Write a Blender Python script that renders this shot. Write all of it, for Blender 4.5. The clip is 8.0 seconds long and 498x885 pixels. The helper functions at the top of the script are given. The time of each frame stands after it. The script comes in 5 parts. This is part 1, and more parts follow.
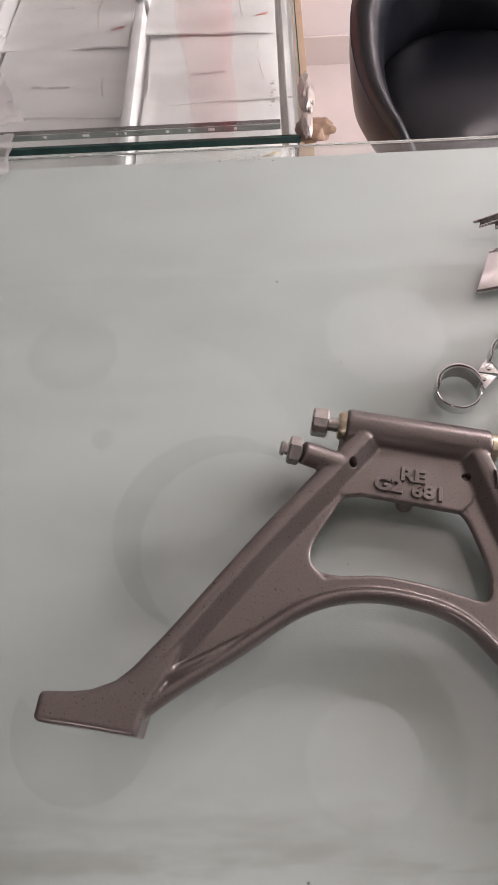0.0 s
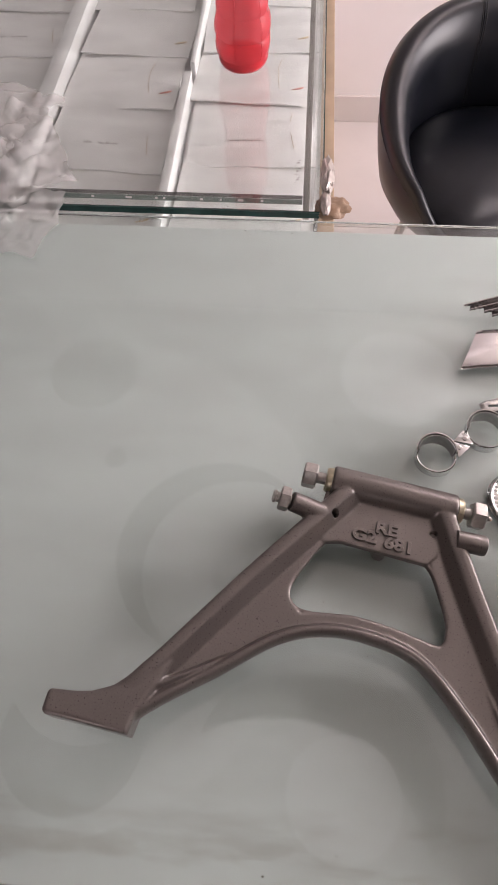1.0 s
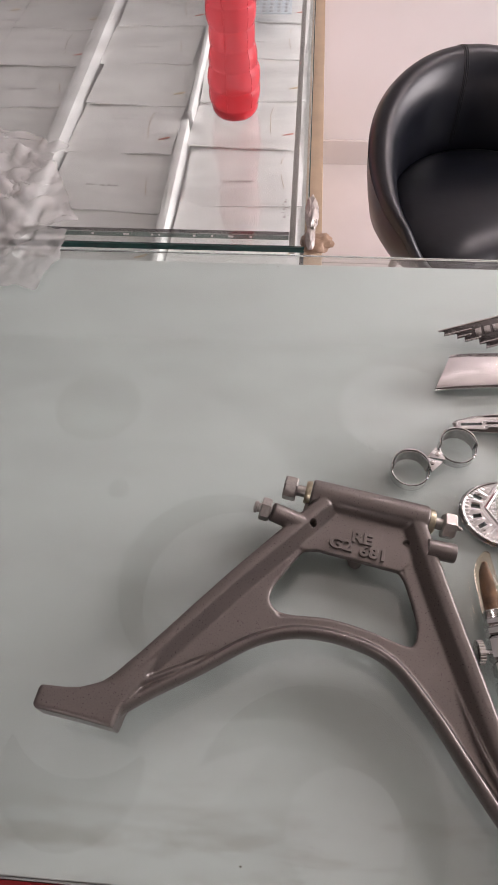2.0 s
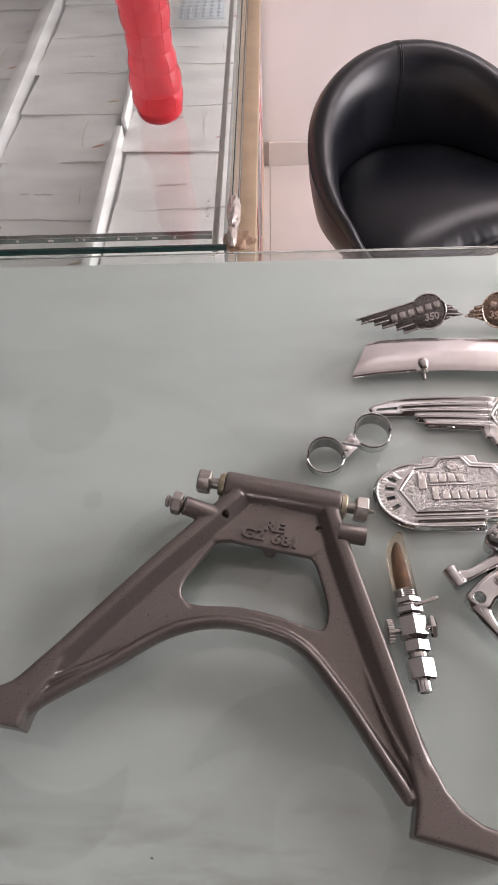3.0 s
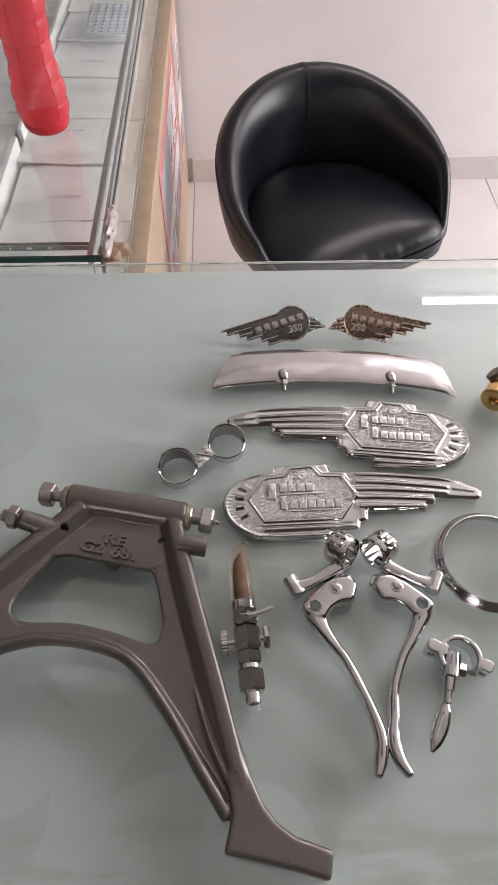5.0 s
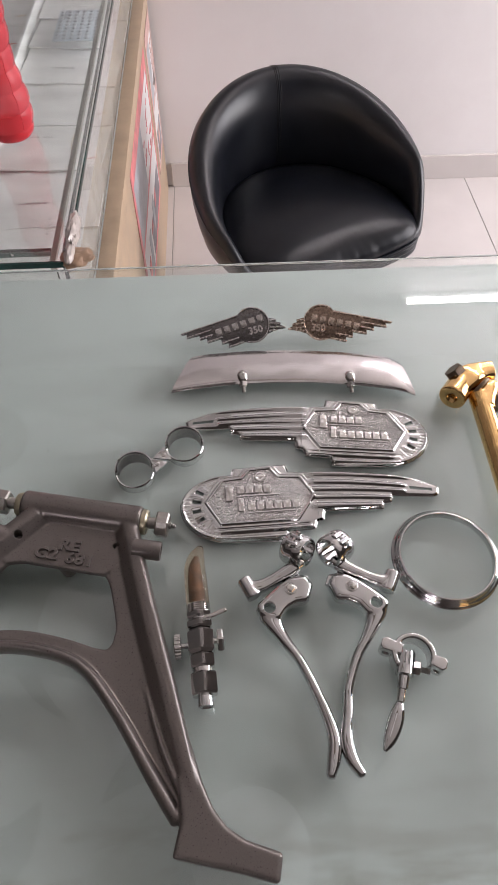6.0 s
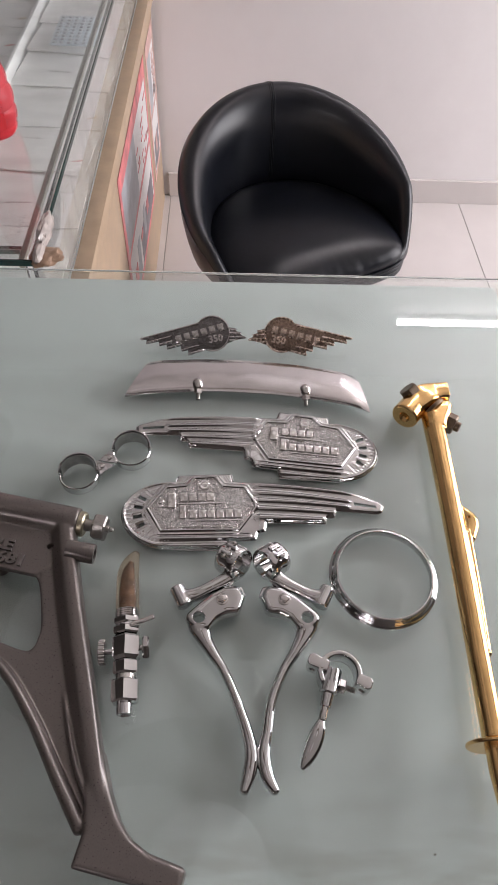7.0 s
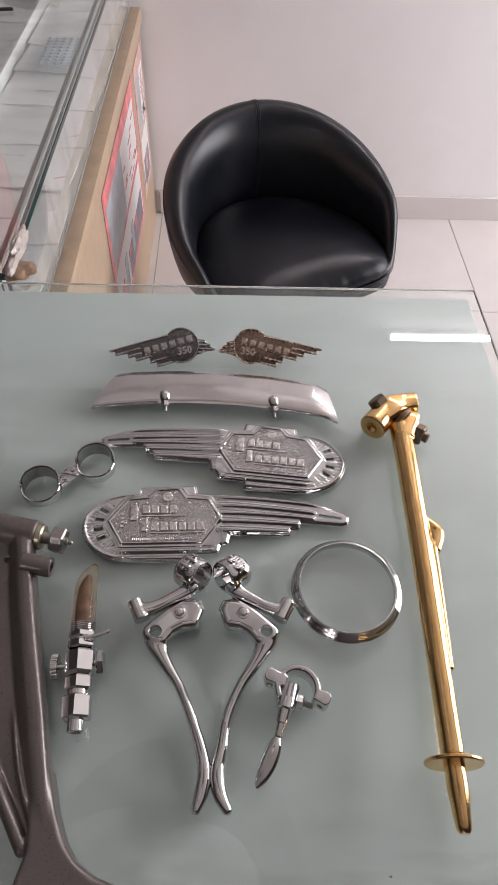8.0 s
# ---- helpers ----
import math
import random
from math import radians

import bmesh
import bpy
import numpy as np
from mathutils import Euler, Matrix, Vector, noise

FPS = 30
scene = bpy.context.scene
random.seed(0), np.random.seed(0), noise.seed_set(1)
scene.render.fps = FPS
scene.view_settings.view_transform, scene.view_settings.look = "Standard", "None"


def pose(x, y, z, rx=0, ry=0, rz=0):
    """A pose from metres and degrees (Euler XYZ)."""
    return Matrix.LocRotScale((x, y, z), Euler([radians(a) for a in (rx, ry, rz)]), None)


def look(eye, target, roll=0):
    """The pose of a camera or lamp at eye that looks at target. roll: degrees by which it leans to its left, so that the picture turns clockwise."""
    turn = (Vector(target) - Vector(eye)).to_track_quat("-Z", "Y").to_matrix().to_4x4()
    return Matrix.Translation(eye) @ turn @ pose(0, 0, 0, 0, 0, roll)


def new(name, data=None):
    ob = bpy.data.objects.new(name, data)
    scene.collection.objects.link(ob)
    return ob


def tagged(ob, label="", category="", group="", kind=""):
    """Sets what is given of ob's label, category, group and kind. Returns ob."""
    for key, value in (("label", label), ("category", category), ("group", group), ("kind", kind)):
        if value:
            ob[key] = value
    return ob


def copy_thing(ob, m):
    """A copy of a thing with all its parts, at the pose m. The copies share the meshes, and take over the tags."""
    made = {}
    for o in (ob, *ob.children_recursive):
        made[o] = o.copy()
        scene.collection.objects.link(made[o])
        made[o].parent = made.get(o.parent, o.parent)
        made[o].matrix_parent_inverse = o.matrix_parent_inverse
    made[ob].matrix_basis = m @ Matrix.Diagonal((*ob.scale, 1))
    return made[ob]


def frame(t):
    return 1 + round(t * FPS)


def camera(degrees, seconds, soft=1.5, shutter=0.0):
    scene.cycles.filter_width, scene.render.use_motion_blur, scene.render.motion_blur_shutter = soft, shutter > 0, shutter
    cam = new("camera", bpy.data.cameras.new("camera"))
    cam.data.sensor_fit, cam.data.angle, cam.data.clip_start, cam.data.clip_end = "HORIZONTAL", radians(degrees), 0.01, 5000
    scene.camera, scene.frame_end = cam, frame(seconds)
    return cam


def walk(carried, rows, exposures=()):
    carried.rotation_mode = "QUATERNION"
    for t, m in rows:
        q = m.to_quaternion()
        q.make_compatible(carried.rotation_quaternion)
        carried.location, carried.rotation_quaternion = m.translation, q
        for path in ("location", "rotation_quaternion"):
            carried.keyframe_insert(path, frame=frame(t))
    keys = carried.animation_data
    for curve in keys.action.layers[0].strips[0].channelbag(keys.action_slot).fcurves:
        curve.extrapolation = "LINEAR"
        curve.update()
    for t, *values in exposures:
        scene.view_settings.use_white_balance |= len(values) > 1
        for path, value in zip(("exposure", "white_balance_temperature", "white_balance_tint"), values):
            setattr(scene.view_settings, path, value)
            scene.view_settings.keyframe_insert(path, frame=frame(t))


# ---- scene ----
cam = camera(42.8, 8.0)
EXPOSURES = [(0, 0.06, 6700, 15), (1, -0.01, 6700, 15), (2.5, -0.04, 6620, 13.5), (3.5, -0.14, 6550, 12), (5.5, -0.31, 6400, 9), (8, -0.50, 6350, 8.5)]
PATH = [
    (0, (0.032, 0.047, 1.424), (-0.036, 0.979, -0.344), -5.5),
    (0.5, (0.039, 0.03, 1.487), (-0.05, 0.956, -0.283), -3.5),
    (1, (0.047, 0.027, 1.504), (-0.06, 1.028, -0.224), -2.4),
    (2.3, (0.094, -0.02, 1.531), (-0.056, 1.081, -0.131), -4.2),
    (2.5, (0.113, -0.022, 1.526), (-0.044, 1.084, -0.133), -5.7),
    (3, (0.155, -0.021, 1.522), (0.06, 1.091, -0.138), -4.7),
    (3.5, (0.2, -0.02, 1.518), (0.169, 1.109, -0.132), -1.7),
    (4, (0.241, -0.02, 1.516), (0.252, 1.127, -0.123), -0.6),
    (5.5, (0.284, -0.024, 1.512), (0.339, 1.129, -0.121), 0.7),
    (6, (0.313, -0.025, 1.511), (0.372, 1.134, -0.118), -0.1),
    (6.5, (0.341, -0.029, 1.505), (0.416, 1.136, -0.119), 3.1),
    (7, (0.366, -0.028, 1.506), (0.441, 1.164, -0.099), 3.6),
    (7.5, (0.385, -0.028, 1.502), (0.451, 1.192, -0.081), 3.5),
    (8, (0.408, -0.029, 1.498), (0.476, 1.205, -0.075), 3.0),
]
walk(cam, [(t, look(eye, target, roll)) for t, eye, target, roll in PATH], EXPOSURES)

# ---- light ----
world = bpy.data.worlds.new("sky")
scene.world = world
world.use_nodes = True
wn = world.node_tree.nodes
sky = wn.new("ShaderNodeTexSky")
sky.sky_type, sky.sun_disc, sky.sun_elevation, sky.sun_rotation = "NISHITA", False, radians(45), radians(200)
world.node_tree.links.new(sky.outputs[0], wn["Background"].inputs[0])
wn["Background"].inputs[1].default_value = 0.12

TOP = 0.91          # upper face of the glass counter
WALL_Y = 2.36       # back wall
CEIL = 2.9


def area(name, loc, target, w, h, power, colour):
    data = bpy.data.lights.new(name, "AREA")
    data.shape, data.size, data.size_y, data.energy, data.color = "RECTANGLE", w, h, power, colour
    ob = new(name, data)
    ob.matrix_world = look(loc, target)
    return ob


# daylight that comes in through the open doorway in the east wall
area("doorway_daylight", (3.36, 1.25, 1.30), (0.6, 0.8, 0.9), 1.9, 2.1, 125, (1.0, 0.93, 0.95))

# ---- materials ----


def material(name, colour, rough=0.5, metal=0.0, vary=0.06, scale=30.0, bump=0.0, bump_scale=200.0, rough_vary=0.0,
             spec=0.5, coat=0.0, random_tint=0.0, stain=None, stain_amount=0.0, stain_scale=4.0):
    m = bpy.data.materials.new(name)
    m.use_nodes = True
    nt = m.node_tree
    b = nt.nodes["Principled BSDF"]
    b.inputs["Roughness"].default_value, b.inputs["Metallic"].default_value = rough, metal
    b.inputs["Specular IOR Level"].default_value = spec
    b.inputs["Coat Weight"].default_value = coat
    tc = nt.nodes.new("ShaderNodeTexCoord")
    n1 = nt.nodes.new("ShaderNodeTexNoise")
    n1.inputs["Scale"].default_value, n1.inputs["Detail"].default_value = scale, 5
    nt.links.new(tc.outputs["Object"], n1.inputs["Vector"])
    ramp = nt.nodes.new("ShaderNodeMapRange")
    ramp.inputs["From Min"].default_value, ramp.inputs["From Max"].default_value = 0.3, 0.7
    ramp.inputs["To Min"].default_value, ramp.inputs["To Max"].default_value = 1 - vary, 1 + vary
    nt.links.new(n1.outputs["Fac"], ramp.inputs["Value"])
    mul = nt.nodes.new("ShaderNodeMix")
    mul.data_type, mul.blend_type = "RGBA", "MULTIPLY"
    mul.inputs["Factor"].default_value = 1
    mul.inputs["A"].default_value = (*colour, 1)
    nt.links.new(ramp.outputs["Result"], mul.inputs["B"])
    out = mul.outputs["Result"]
    if random_tint:
        oi = nt.nodes.new("ShaderNodeObjectInfo")
        r2 = nt.nodes.new("ShaderNodeMapRange")
        r2.inputs["To Min"].default_value, r2.inputs["To Max"].default_value = 1 - random_tint, 1 + random_tint
        nt.links.new(oi.outputs["Random"], r2.inputs["Value"])
        m2 = nt.nodes.new("ShaderNodeMix")
        m2.data_type, m2.blend_type = "RGBA", "MULTIPLY"
        m2.inputs["Factor"].default_value = 1
        nt.links.new(out, m2.inputs["A"])
        nt.links.new(r2.outputs["Result"], m2.inputs["B"])
        out = m2.outputs["Result"]
    if stain:
        n3 = nt.nodes.new("ShaderNodeTexNoise")
        n3.inputs["Scale"].default_value, n3.inputs["Detail"].default_value = stain_scale, 8
        n3.inputs["Roughness"].default_value = 0.65
        nt.links.new(tc.outputs["Object"], n3.inputs["Vector"])
        r3 = nt.nodes.new("ShaderNodeMapRange")
        r3.inputs["From Min"].default_value, r3.inputs["From Max"].default_value = 0.5, 0.75
        r3.inputs["To Min"].default_value, r3.inputs["To Max"].default_value = 0, stain_amount
        nt.links.new(n3.outputs["Fac"], r3.inputs["Value"])
        m3 = nt.nodes.new("ShaderNodeMix")
        m3.data_type = "RGBA"
        nt.links.new(r3.outputs["Result"], m3.inputs["Factor"])
        nt.links.new(out, m3.inputs["A"])
        m3.inputs["B"].default_value = (*stain, 1)
        out = m3.outputs["Result"]
    nt.links.new(out, b.inputs["Base Color"])
    if rough_vary:
        r4 = nt.nodes.new("ShaderNodeMapRange")
        r4.inputs["From Min"].default_value, r4.inputs["From Max"].default_value = 0.3, 0.7
        r4.inputs["To Min"].default_value, r4.inputs["To Max"].default_value = max(0.0, rough - rough_vary), rough + rough_vary
        nt.links.new(n1.outputs["Fac"], r4.inputs["Value"])
        nt.links.new(r4.outputs["Result"], b.inputs["Roughness"])
    if bump:
        n2 = nt.nodes.new("ShaderNodeTexNoise")
        n2.inputs["Scale"].default_value, n2.inputs["Detail"].default_value = bump_scale, 3
        nt.links.new(tc.outputs["Object"], n2.inputs["Vector"])
        bn = nt.nodes.new("ShaderNodeBump")
        bn.inputs["Strength"].default_value = min(1.0, bump)
        bn.inputs["Distance"].default_value = 0.001
        nt.links.new(n2.outputs["Fac"], bn.inputs["Height"])
        nt.links.new(bn.outputs["Normal"], b.inputs["Normal"])
    return m


def clear(name, colour, rough=0.0, ior=1.5):
    m = bpy.data.materials.new(name)
    m.use_nodes = True
    b = m.node_tree.nodes["Principled BSDF"]
    b.inputs["Base Color"].default_value = (*colour, 1)
    b.inputs["Roughness"].default_value, b.inputs["IOR"].default_value = rough, ior
    b.inputs["Transmission Weight"].default_value = 1
    return m


def glowing(name, colour, strength):
    m = bpy.data.materials.new(name)
    m.use_nodes = True
    b = m.node_tree.nodes["Principled BSDF"]
    b.inputs["Base Color"].default_value = (0.9, 0.9, 0.9, 1)
    b.inputs["Emission Color"].default_value = (*colour, 1)
    b.inputs["Emission Strength"].default_value = strength
    return m


CHROME = material("chrome", (0.72, 0.72, 0.72), 0.03, 1.0, 0.03, 60, 0.02, 90, 0.012)
CHROME_WORN = material("worn_chrome", (0.74, 0.72, 0.70), 0.13, 1.0, 0.08, 80, 0.12, 260, 0.05)
PEWTER = material("dark_badge_metal", (0.23, 0.22, 0.22), 0.25, 1.0, 0.15, 300, 0.22, 900, 0.04)
PEWTER_EDGE = material("worn_badge_edges", (0.70, 0.68, 0.67), 0.24, 1.0, 0.15, 300, 0.1, 900, 0.04)
BRONZE_EDGE = material("worn_bronze_edges", (0.72, 0.59, 0.50), 0.26, 1.0, 0.15, 300, 0.1, 900, 0.04)
BRONZE = material("bronzed_badge_metal", (0.33, 0.245, 0.195), 0.26, 1.0, 0.15, 300, 0.20, 900, 0.04)
STIPPLE = material("stippled_chrome", (0.50, 0.485, 0.47), 0.12, 1.0, 0.12, 400, 0.0, 620, 0.05)


def stippled(m, scale, strength):
    nt = m.node_tree
    tc, vo, bn = nt.nodes.new("ShaderNodeTexCoord"), nt.nodes.new("ShaderNodeTexVoronoi"), nt.nodes.new("ShaderNodeBump")
    vo.inputs["Scale"].default_value = scale
    bn.inputs["Strength"].default_value, bn.inputs["Distance"].default_value, bn.invert = strength, 0.0012, True
    nt.links.new(tc.outputs["Object"], vo.inputs["Vector"])
    nt.links.new(vo.outputs["Distance"], bn.inputs["Height"])
    nt.links.new(bn.outputs["Normal"], nt.nodes["Principled BSDF"].inputs["Normal"])


STIPPLE_SMOOTH = material("stamped_chrome_letters", (0.80, 0.78, 0.76), 0.12, 1.0, 0.1, 300, 0.05, 300, 0.05)
stippled(STIPPLE, 720, 0.9)
POLISHED = material("polished_aluminium", (0.78, 0.75, 0.75), 0.19, 1.0, 0.05, 45, 0.08, 60, 0.05)
ZINC = material("zinc_plated_steel", (0.42, 0.40, 0.375), 0.36, 1.0, 0.12, 250, 0.15, 500, 0.05)
DULL_BORE = material("dull_unpolished_bore", (0.46, 0.46, 0.45), 0.45, 1.0, 0.1, 200, 0.1, 500)
ZINC_YELLOW = material("yellow_zinc_plate", (0.56, 0.51, 0.38), 0.36, 1.0, 0.15, 250, 0.1, 500, 0.05)
CAST = material("grey_brown_casting_paint", (0.172, 0.149, 0.138), 0.29, 0.50, 0.08, 700, 0.033, 1000, 0.02, 1.0, 0.0, 0.0, (0.19, 0.165, 0.15), 0.35, 25)
GOLD = material("gold_plating", (0.82, 0.535, 0.235), 0.15, 1.0, 0.06, 70, 0.06, 80, 0.04)
RUST_NUT = material("browned_steel", (0.20, 0.15, 0.11), 0.42, 0.9, 0.25, 260, 0.3, 600, 0.08)
LEATHER = material("black_leatherette", (0.006, 0.0072, 0.0115), 0.33, 0.0, 0.2, 25, 0.16, 700, 0.03, 0.56)
LEATHER_SEAT = material("black_seat_leatherette", (0.005, 0.006, 0.0095), 0.31, 0.0, 0.2, 25, 0.20, 45, 0.02, 0.32)
LEATHER_SEAM = material("black_stitching", (0.012, 0.012, 0.013), 0.6, 0.0, 0.2, 300)
BOARD = material("white_underlay_board", (0.668, 0.716, 0.696), 0.6, 0.0, 0.025, 5, 0.0, 100, 0.0, 0.3, 0.0, 0.0, (0.58, 0.60, 0.57), 0.4, 3)


def smear(m, y0, y1, colour, amount):
    """Grey smears under the glass, drawn out along the counter's customer edge between y0 and y1 of the part."""
    nt = m.node_tree
    b = nt.nodes["Principled BSDF"]
    before = b.inputs["Base Color"].links[0].from_socket
    tc, mp, nz = nt.nodes.new("ShaderNodeTexCoord"), nt.nodes.new("ShaderNodeMapping"), nt.nodes.new("ShaderNodeTexNoise")
    mp.inputs["Scale"].default_value = (5.0, 22.0, 1.0)
    nz.inputs["Scale"].default_value, nz.inputs["Detail"].default_value, nz.inputs["Roughness"].default_value = 1.6, 9, 0.68
    nt.links.new(tc.outputs["Object"], mp.inputs["Vector"])
    nt.links.new(mp.outputs["Vector"], nz.inputs["Vector"])
    r1 = nt.nodes.new("ShaderNodeMapRange")
    r1.inputs["From Min"].default_value, r1.inputs["From Max"].default_value = 0.47, 0.62
    nt.links.new(nz.outputs["Fac"], r1.inputs["Value"])
    sp = nt.nodes.new("ShaderNodeSeparateXYZ")
    nt.links.new(tc.outputs["Object"], sp.inputs["Vector"])
    r2 = nt.nodes.new("ShaderNodeMapRange")
    r2.inputs["From Min"].default_value, r2.inputs["From Max"].default_value = y1, y0
    r2.inputs["To Max"].default_value = amount
    nt.links.new(sp.outputs["Y"], r2.inputs["Value"])
    mu = nt.nodes.new("ShaderNodeMath")
    mu.operation = "MULTIPLY"
    nt.links.new(r1.outputs["Result"], mu.inputs[0])
    nt.links.new(r2.outputs["Result"], mu.inputs[1])
    mx = nt.nodes.new("ShaderNodeMix")
    mx.data_type = "RGBA"
    nt.links.new(mu.outputs[0], mx.inputs["Factor"])
    nt.links.new(before, mx.inputs["A"])
    mx.inputs["B"].default_value = (*colour, 1)
    nt.links.new(mx.outputs["Result"], b.inputs["Base Color"])


smear(BOARD, -0.350, -0.285, (0.42, 0.43, 0.39), 0.6)
WALLPAINT = material("white_wall_paint", (0.86, 0.83, 0.825), 0.55, 0.0, 0.02, 3, 0.15, 160, 0.0, 0.3, 0.0, 0.0, (0.72, 0.68, 0.67), 0.35, 1.4)
# tone of the unseen walls, kept dark so that the chrome mirrors dark bands
DARKWALL = material("dark_brown_unseen_room", (0.075, 0.062, 0.055), 0.5, 0.0, 0.25, 3, 0.1, 60, 0.1)
CEILPAINT = material("warm_grey_ceiling_paint", (0.50, 0.475, 0.45), 0.7, 0.0, 0.03, 3)
CEIL_PALE = material("pale_ceiling_panel", (0.74, 0.72, 0.70), 0.7, 0.0, 0.02, 3)
CEIL_WHITE = material("white_ceiling_panel", (0.88, 0.87, 0.86), 0.6, 0.0, 0.02, 3)
CEIL_TAUPE = material("taupe_ceiling_panel", (0.17, 0.14, 0.115), 0.7, 0.0, 0.05, 3)
CEIL_BUFF = material("buff_ceiling_panel", (0.30, 0.26, 0.21), 0.7, 0.0, 0.05, 3)
TILE = material("cream_floor_tile", (0.70, 0.655, 0.635), 0.22, 0.0, 0.03, 6, 0.02, 40, 0.05, 0.5, 0.0, 0.02)
GROUT = material("grey_grout", (0.42, 0.40, 0.38), 0.8, 0.0, 0.1, 60)
WOOD = material("pale_plywood", (0.47, 0.35, 0.24), 0.5, 0.0, 0.1, 20, 0.15, 120, 0.05, 0.4)
WHITE_LAM = material("white_laminate", (0.74, 0.74, 0.73), 0.4, 0.0, 0.03, 12)
PALE_EDGE = material("pale_green_glass_edge", (0.10, 0.165, 0.145), 0.2, 0.0, 0.25, 40)
ALU = material("dull_aluminium_channel", (0.36, 0.345, 0.31), 0.42, 0.8, 0.1, 60, 0.1, 300, 0.08)
GREEN_EDGE = material("green_glass_edge", (0.012, 0.055, 0.048), 0.15, 0.0, 0.25, 60)
GLASS = clear("counter_glass", (0.93, 0.975, 0.955), 0.0, 1.56)


def dusty_haze(m, amount):
    """A thin uneven film of dust, wiping marks and haze, which spreads the gloss a little."""
    nt = m.node_tree
    tc, mp, nz, r = nt.nodes.new("ShaderNodeTexCoord"), nt.nodes.new("ShaderNodeMapping"), nt.nodes.new("ShaderNodeTexNoise"), nt.nodes.new("ShaderNodeMapRange")
    mp.inputs["Rotation"].default_value, mp.inputs["Scale"].default_value = (0, 0, 0.7), (3.0, 9.0, 1.0)
    nz.inputs["Scale"].default_value, nz.inputs["Detail"].default_value, nz.inputs["Roughness"].default_value = 1.5, 8, 0.62
    r.inputs["From Min"].default_value, r.inputs["From Max"].default_value = 0.40, 0.68
    r.inputs["To Min"].default_value, r.inputs["To Max"].default_value = 0.15 * amount, amount
    g, mx = nt.nodes.new("ShaderNodeBsdfGlossy"), nt.nodes.new("ShaderNodeMixShader")
    g.inputs["Roughness"].default_value = 0.38
    g.inputs["Color"].default_value = (0.8, 0.8, 0.8, 1)
    nt.links.new(tc.outputs["Object"], mp.inputs["Vector"])
    nt.links.new(mp.outputs["Vector"], nz.inputs["Vector"])
    nt.links.new(nz.outputs["Fac"], r.inputs["Value"])
    nt.links.new(r.outputs["Result"], mx.inputs[0])
    nt.links.new(nt.nodes["Principled BSDF"].outputs[0], mx.inputs[1])
    nt.links.new(g.outputs[0], mx.inputs[2])
    nt.links.new(mx.outputs[0], nt.nodes["Material Output"].inputs["Surface"])


dusty_haze(GLASS, 0.06)
CASE_GLASS = clear("case_glass", (0.95, 0.985, 0.97))
# stronger here, as a stand-in for the pale veil of reflections over the packets
dusty_haze(CASE_GLASS, 0.13)
PACKET = material("milky_plastic_packet", (0.79, 0.78, 0.765), 0.42, 0.0, 0.05, 14, 0.3, 45, 0.08, 0.5, 0.0, 0.07)
INK = material("grey_ink", (0.30, 0.28, 0.27), 0.6)
DIRT = material("dark_dirt", (0.12, 0.11, 0.09), 0.7)
RED_PRINT = material("red_print", (0.36, 0.006, 0.010), 0.5, 0.0, 0.05, 30)
WHITE_PRINT = material("white_print", (0.82, 0.80, 0.79), 0.4, 0.0, 0.03, 30)
GREY_PRINT = material("grey_print", (0.42, 0.44, 0.47), 0.4, 0.0, 0.2, 14)
DARK_PRINT = material("dark_grey_print", (0.20, 0.19, 0.22), 0.4, 0.0, 0.35, 12)
BLACK_PLASTIC = material("black_plastic", (0.02, 0.02, 0.02), 0.45, 0.0, 0.1, 60)
TUBE = glowing("tube_light_glow", (1.0, 0.91, 0.94), 112.0)

# ---- building helpers ----
ORIGIN = {}


def thing(name, at, label, category, group="", kind=""):
    ob = new(name)
    ob.location = at
    ob.empty_display_size = 0.02
    ORIGIN[ob] = Vector(at)
    return tagged(ob, label, category, group, kind)


def part(name, bm, mat, parent, label="", smooth=True, angle=35):
    """Links a bmesh given in world metres as one mesh under a thing or a part."""
    org = ORIGIN[parent] if parent else Vector((0, 0, 0))
    if isinstance(bm, bpy.types.Mesh):
        me = bm
        me.transform(Matrix.Translation(-org))
    else:
        bmesh.ops.translate(bm, verts=bm.verts, vec=-org)
        bmesh.ops.recalc_face_normals(bm, faces=bm.faces)
        me = bpy.data.meshes.new(name)
        for f in bm.faces:
            f.smooth = smooth
        if smooth:
            for e in bm.edges:
                if len(e.link_faces) == 2 and e.calc_face_angle(0) > radians(angle):
                    e.smooth = False
        bm.to_mesh(me)
        bm.free()
    me.materials.append(mat)
    ob = new(name, me)
    ob.parent = parent
    ORIGIN[ob] = org
    if label:
        ob["label"] = label
    return ob


def structure(name, bm, mat, label, category, smooth=False):
    ob = part(name, bm, mat, None, "", smooth)
    return tagged(ob, label, category, "", "structure")


def joined(*bms):
    out = bmesh.new()
    for b in bms:
        me = bpy.data.meshes.new("tmp")
        b.to_mesh(me)
        b.free()
        out.from_mesh(me)
        bpy.data.meshes.remove(me)
    return out


def box(x0, y0, z0, x1, y1, z1, bevel=0.0, seg=2):
    bm = bmesh.new()
    bmesh.ops.create_cube(bm, size=1)
    bmesh.ops.scale(bm, verts=bm.verts, vec=(x1 - x0, y1 - y0, z1 - z0))
    bmesh.ops.translate(bm, verts=bm.verts, vec=((x0 + x1) / 2, (y0 + y1) / 2, (z0 + z1) / 2))
    if bevel:
        bmesh.ops.bevel(bm, geom=bm.edges[:], offset=bevel, segments=seg, profile=0.5, affect="EDGES")
    return bm


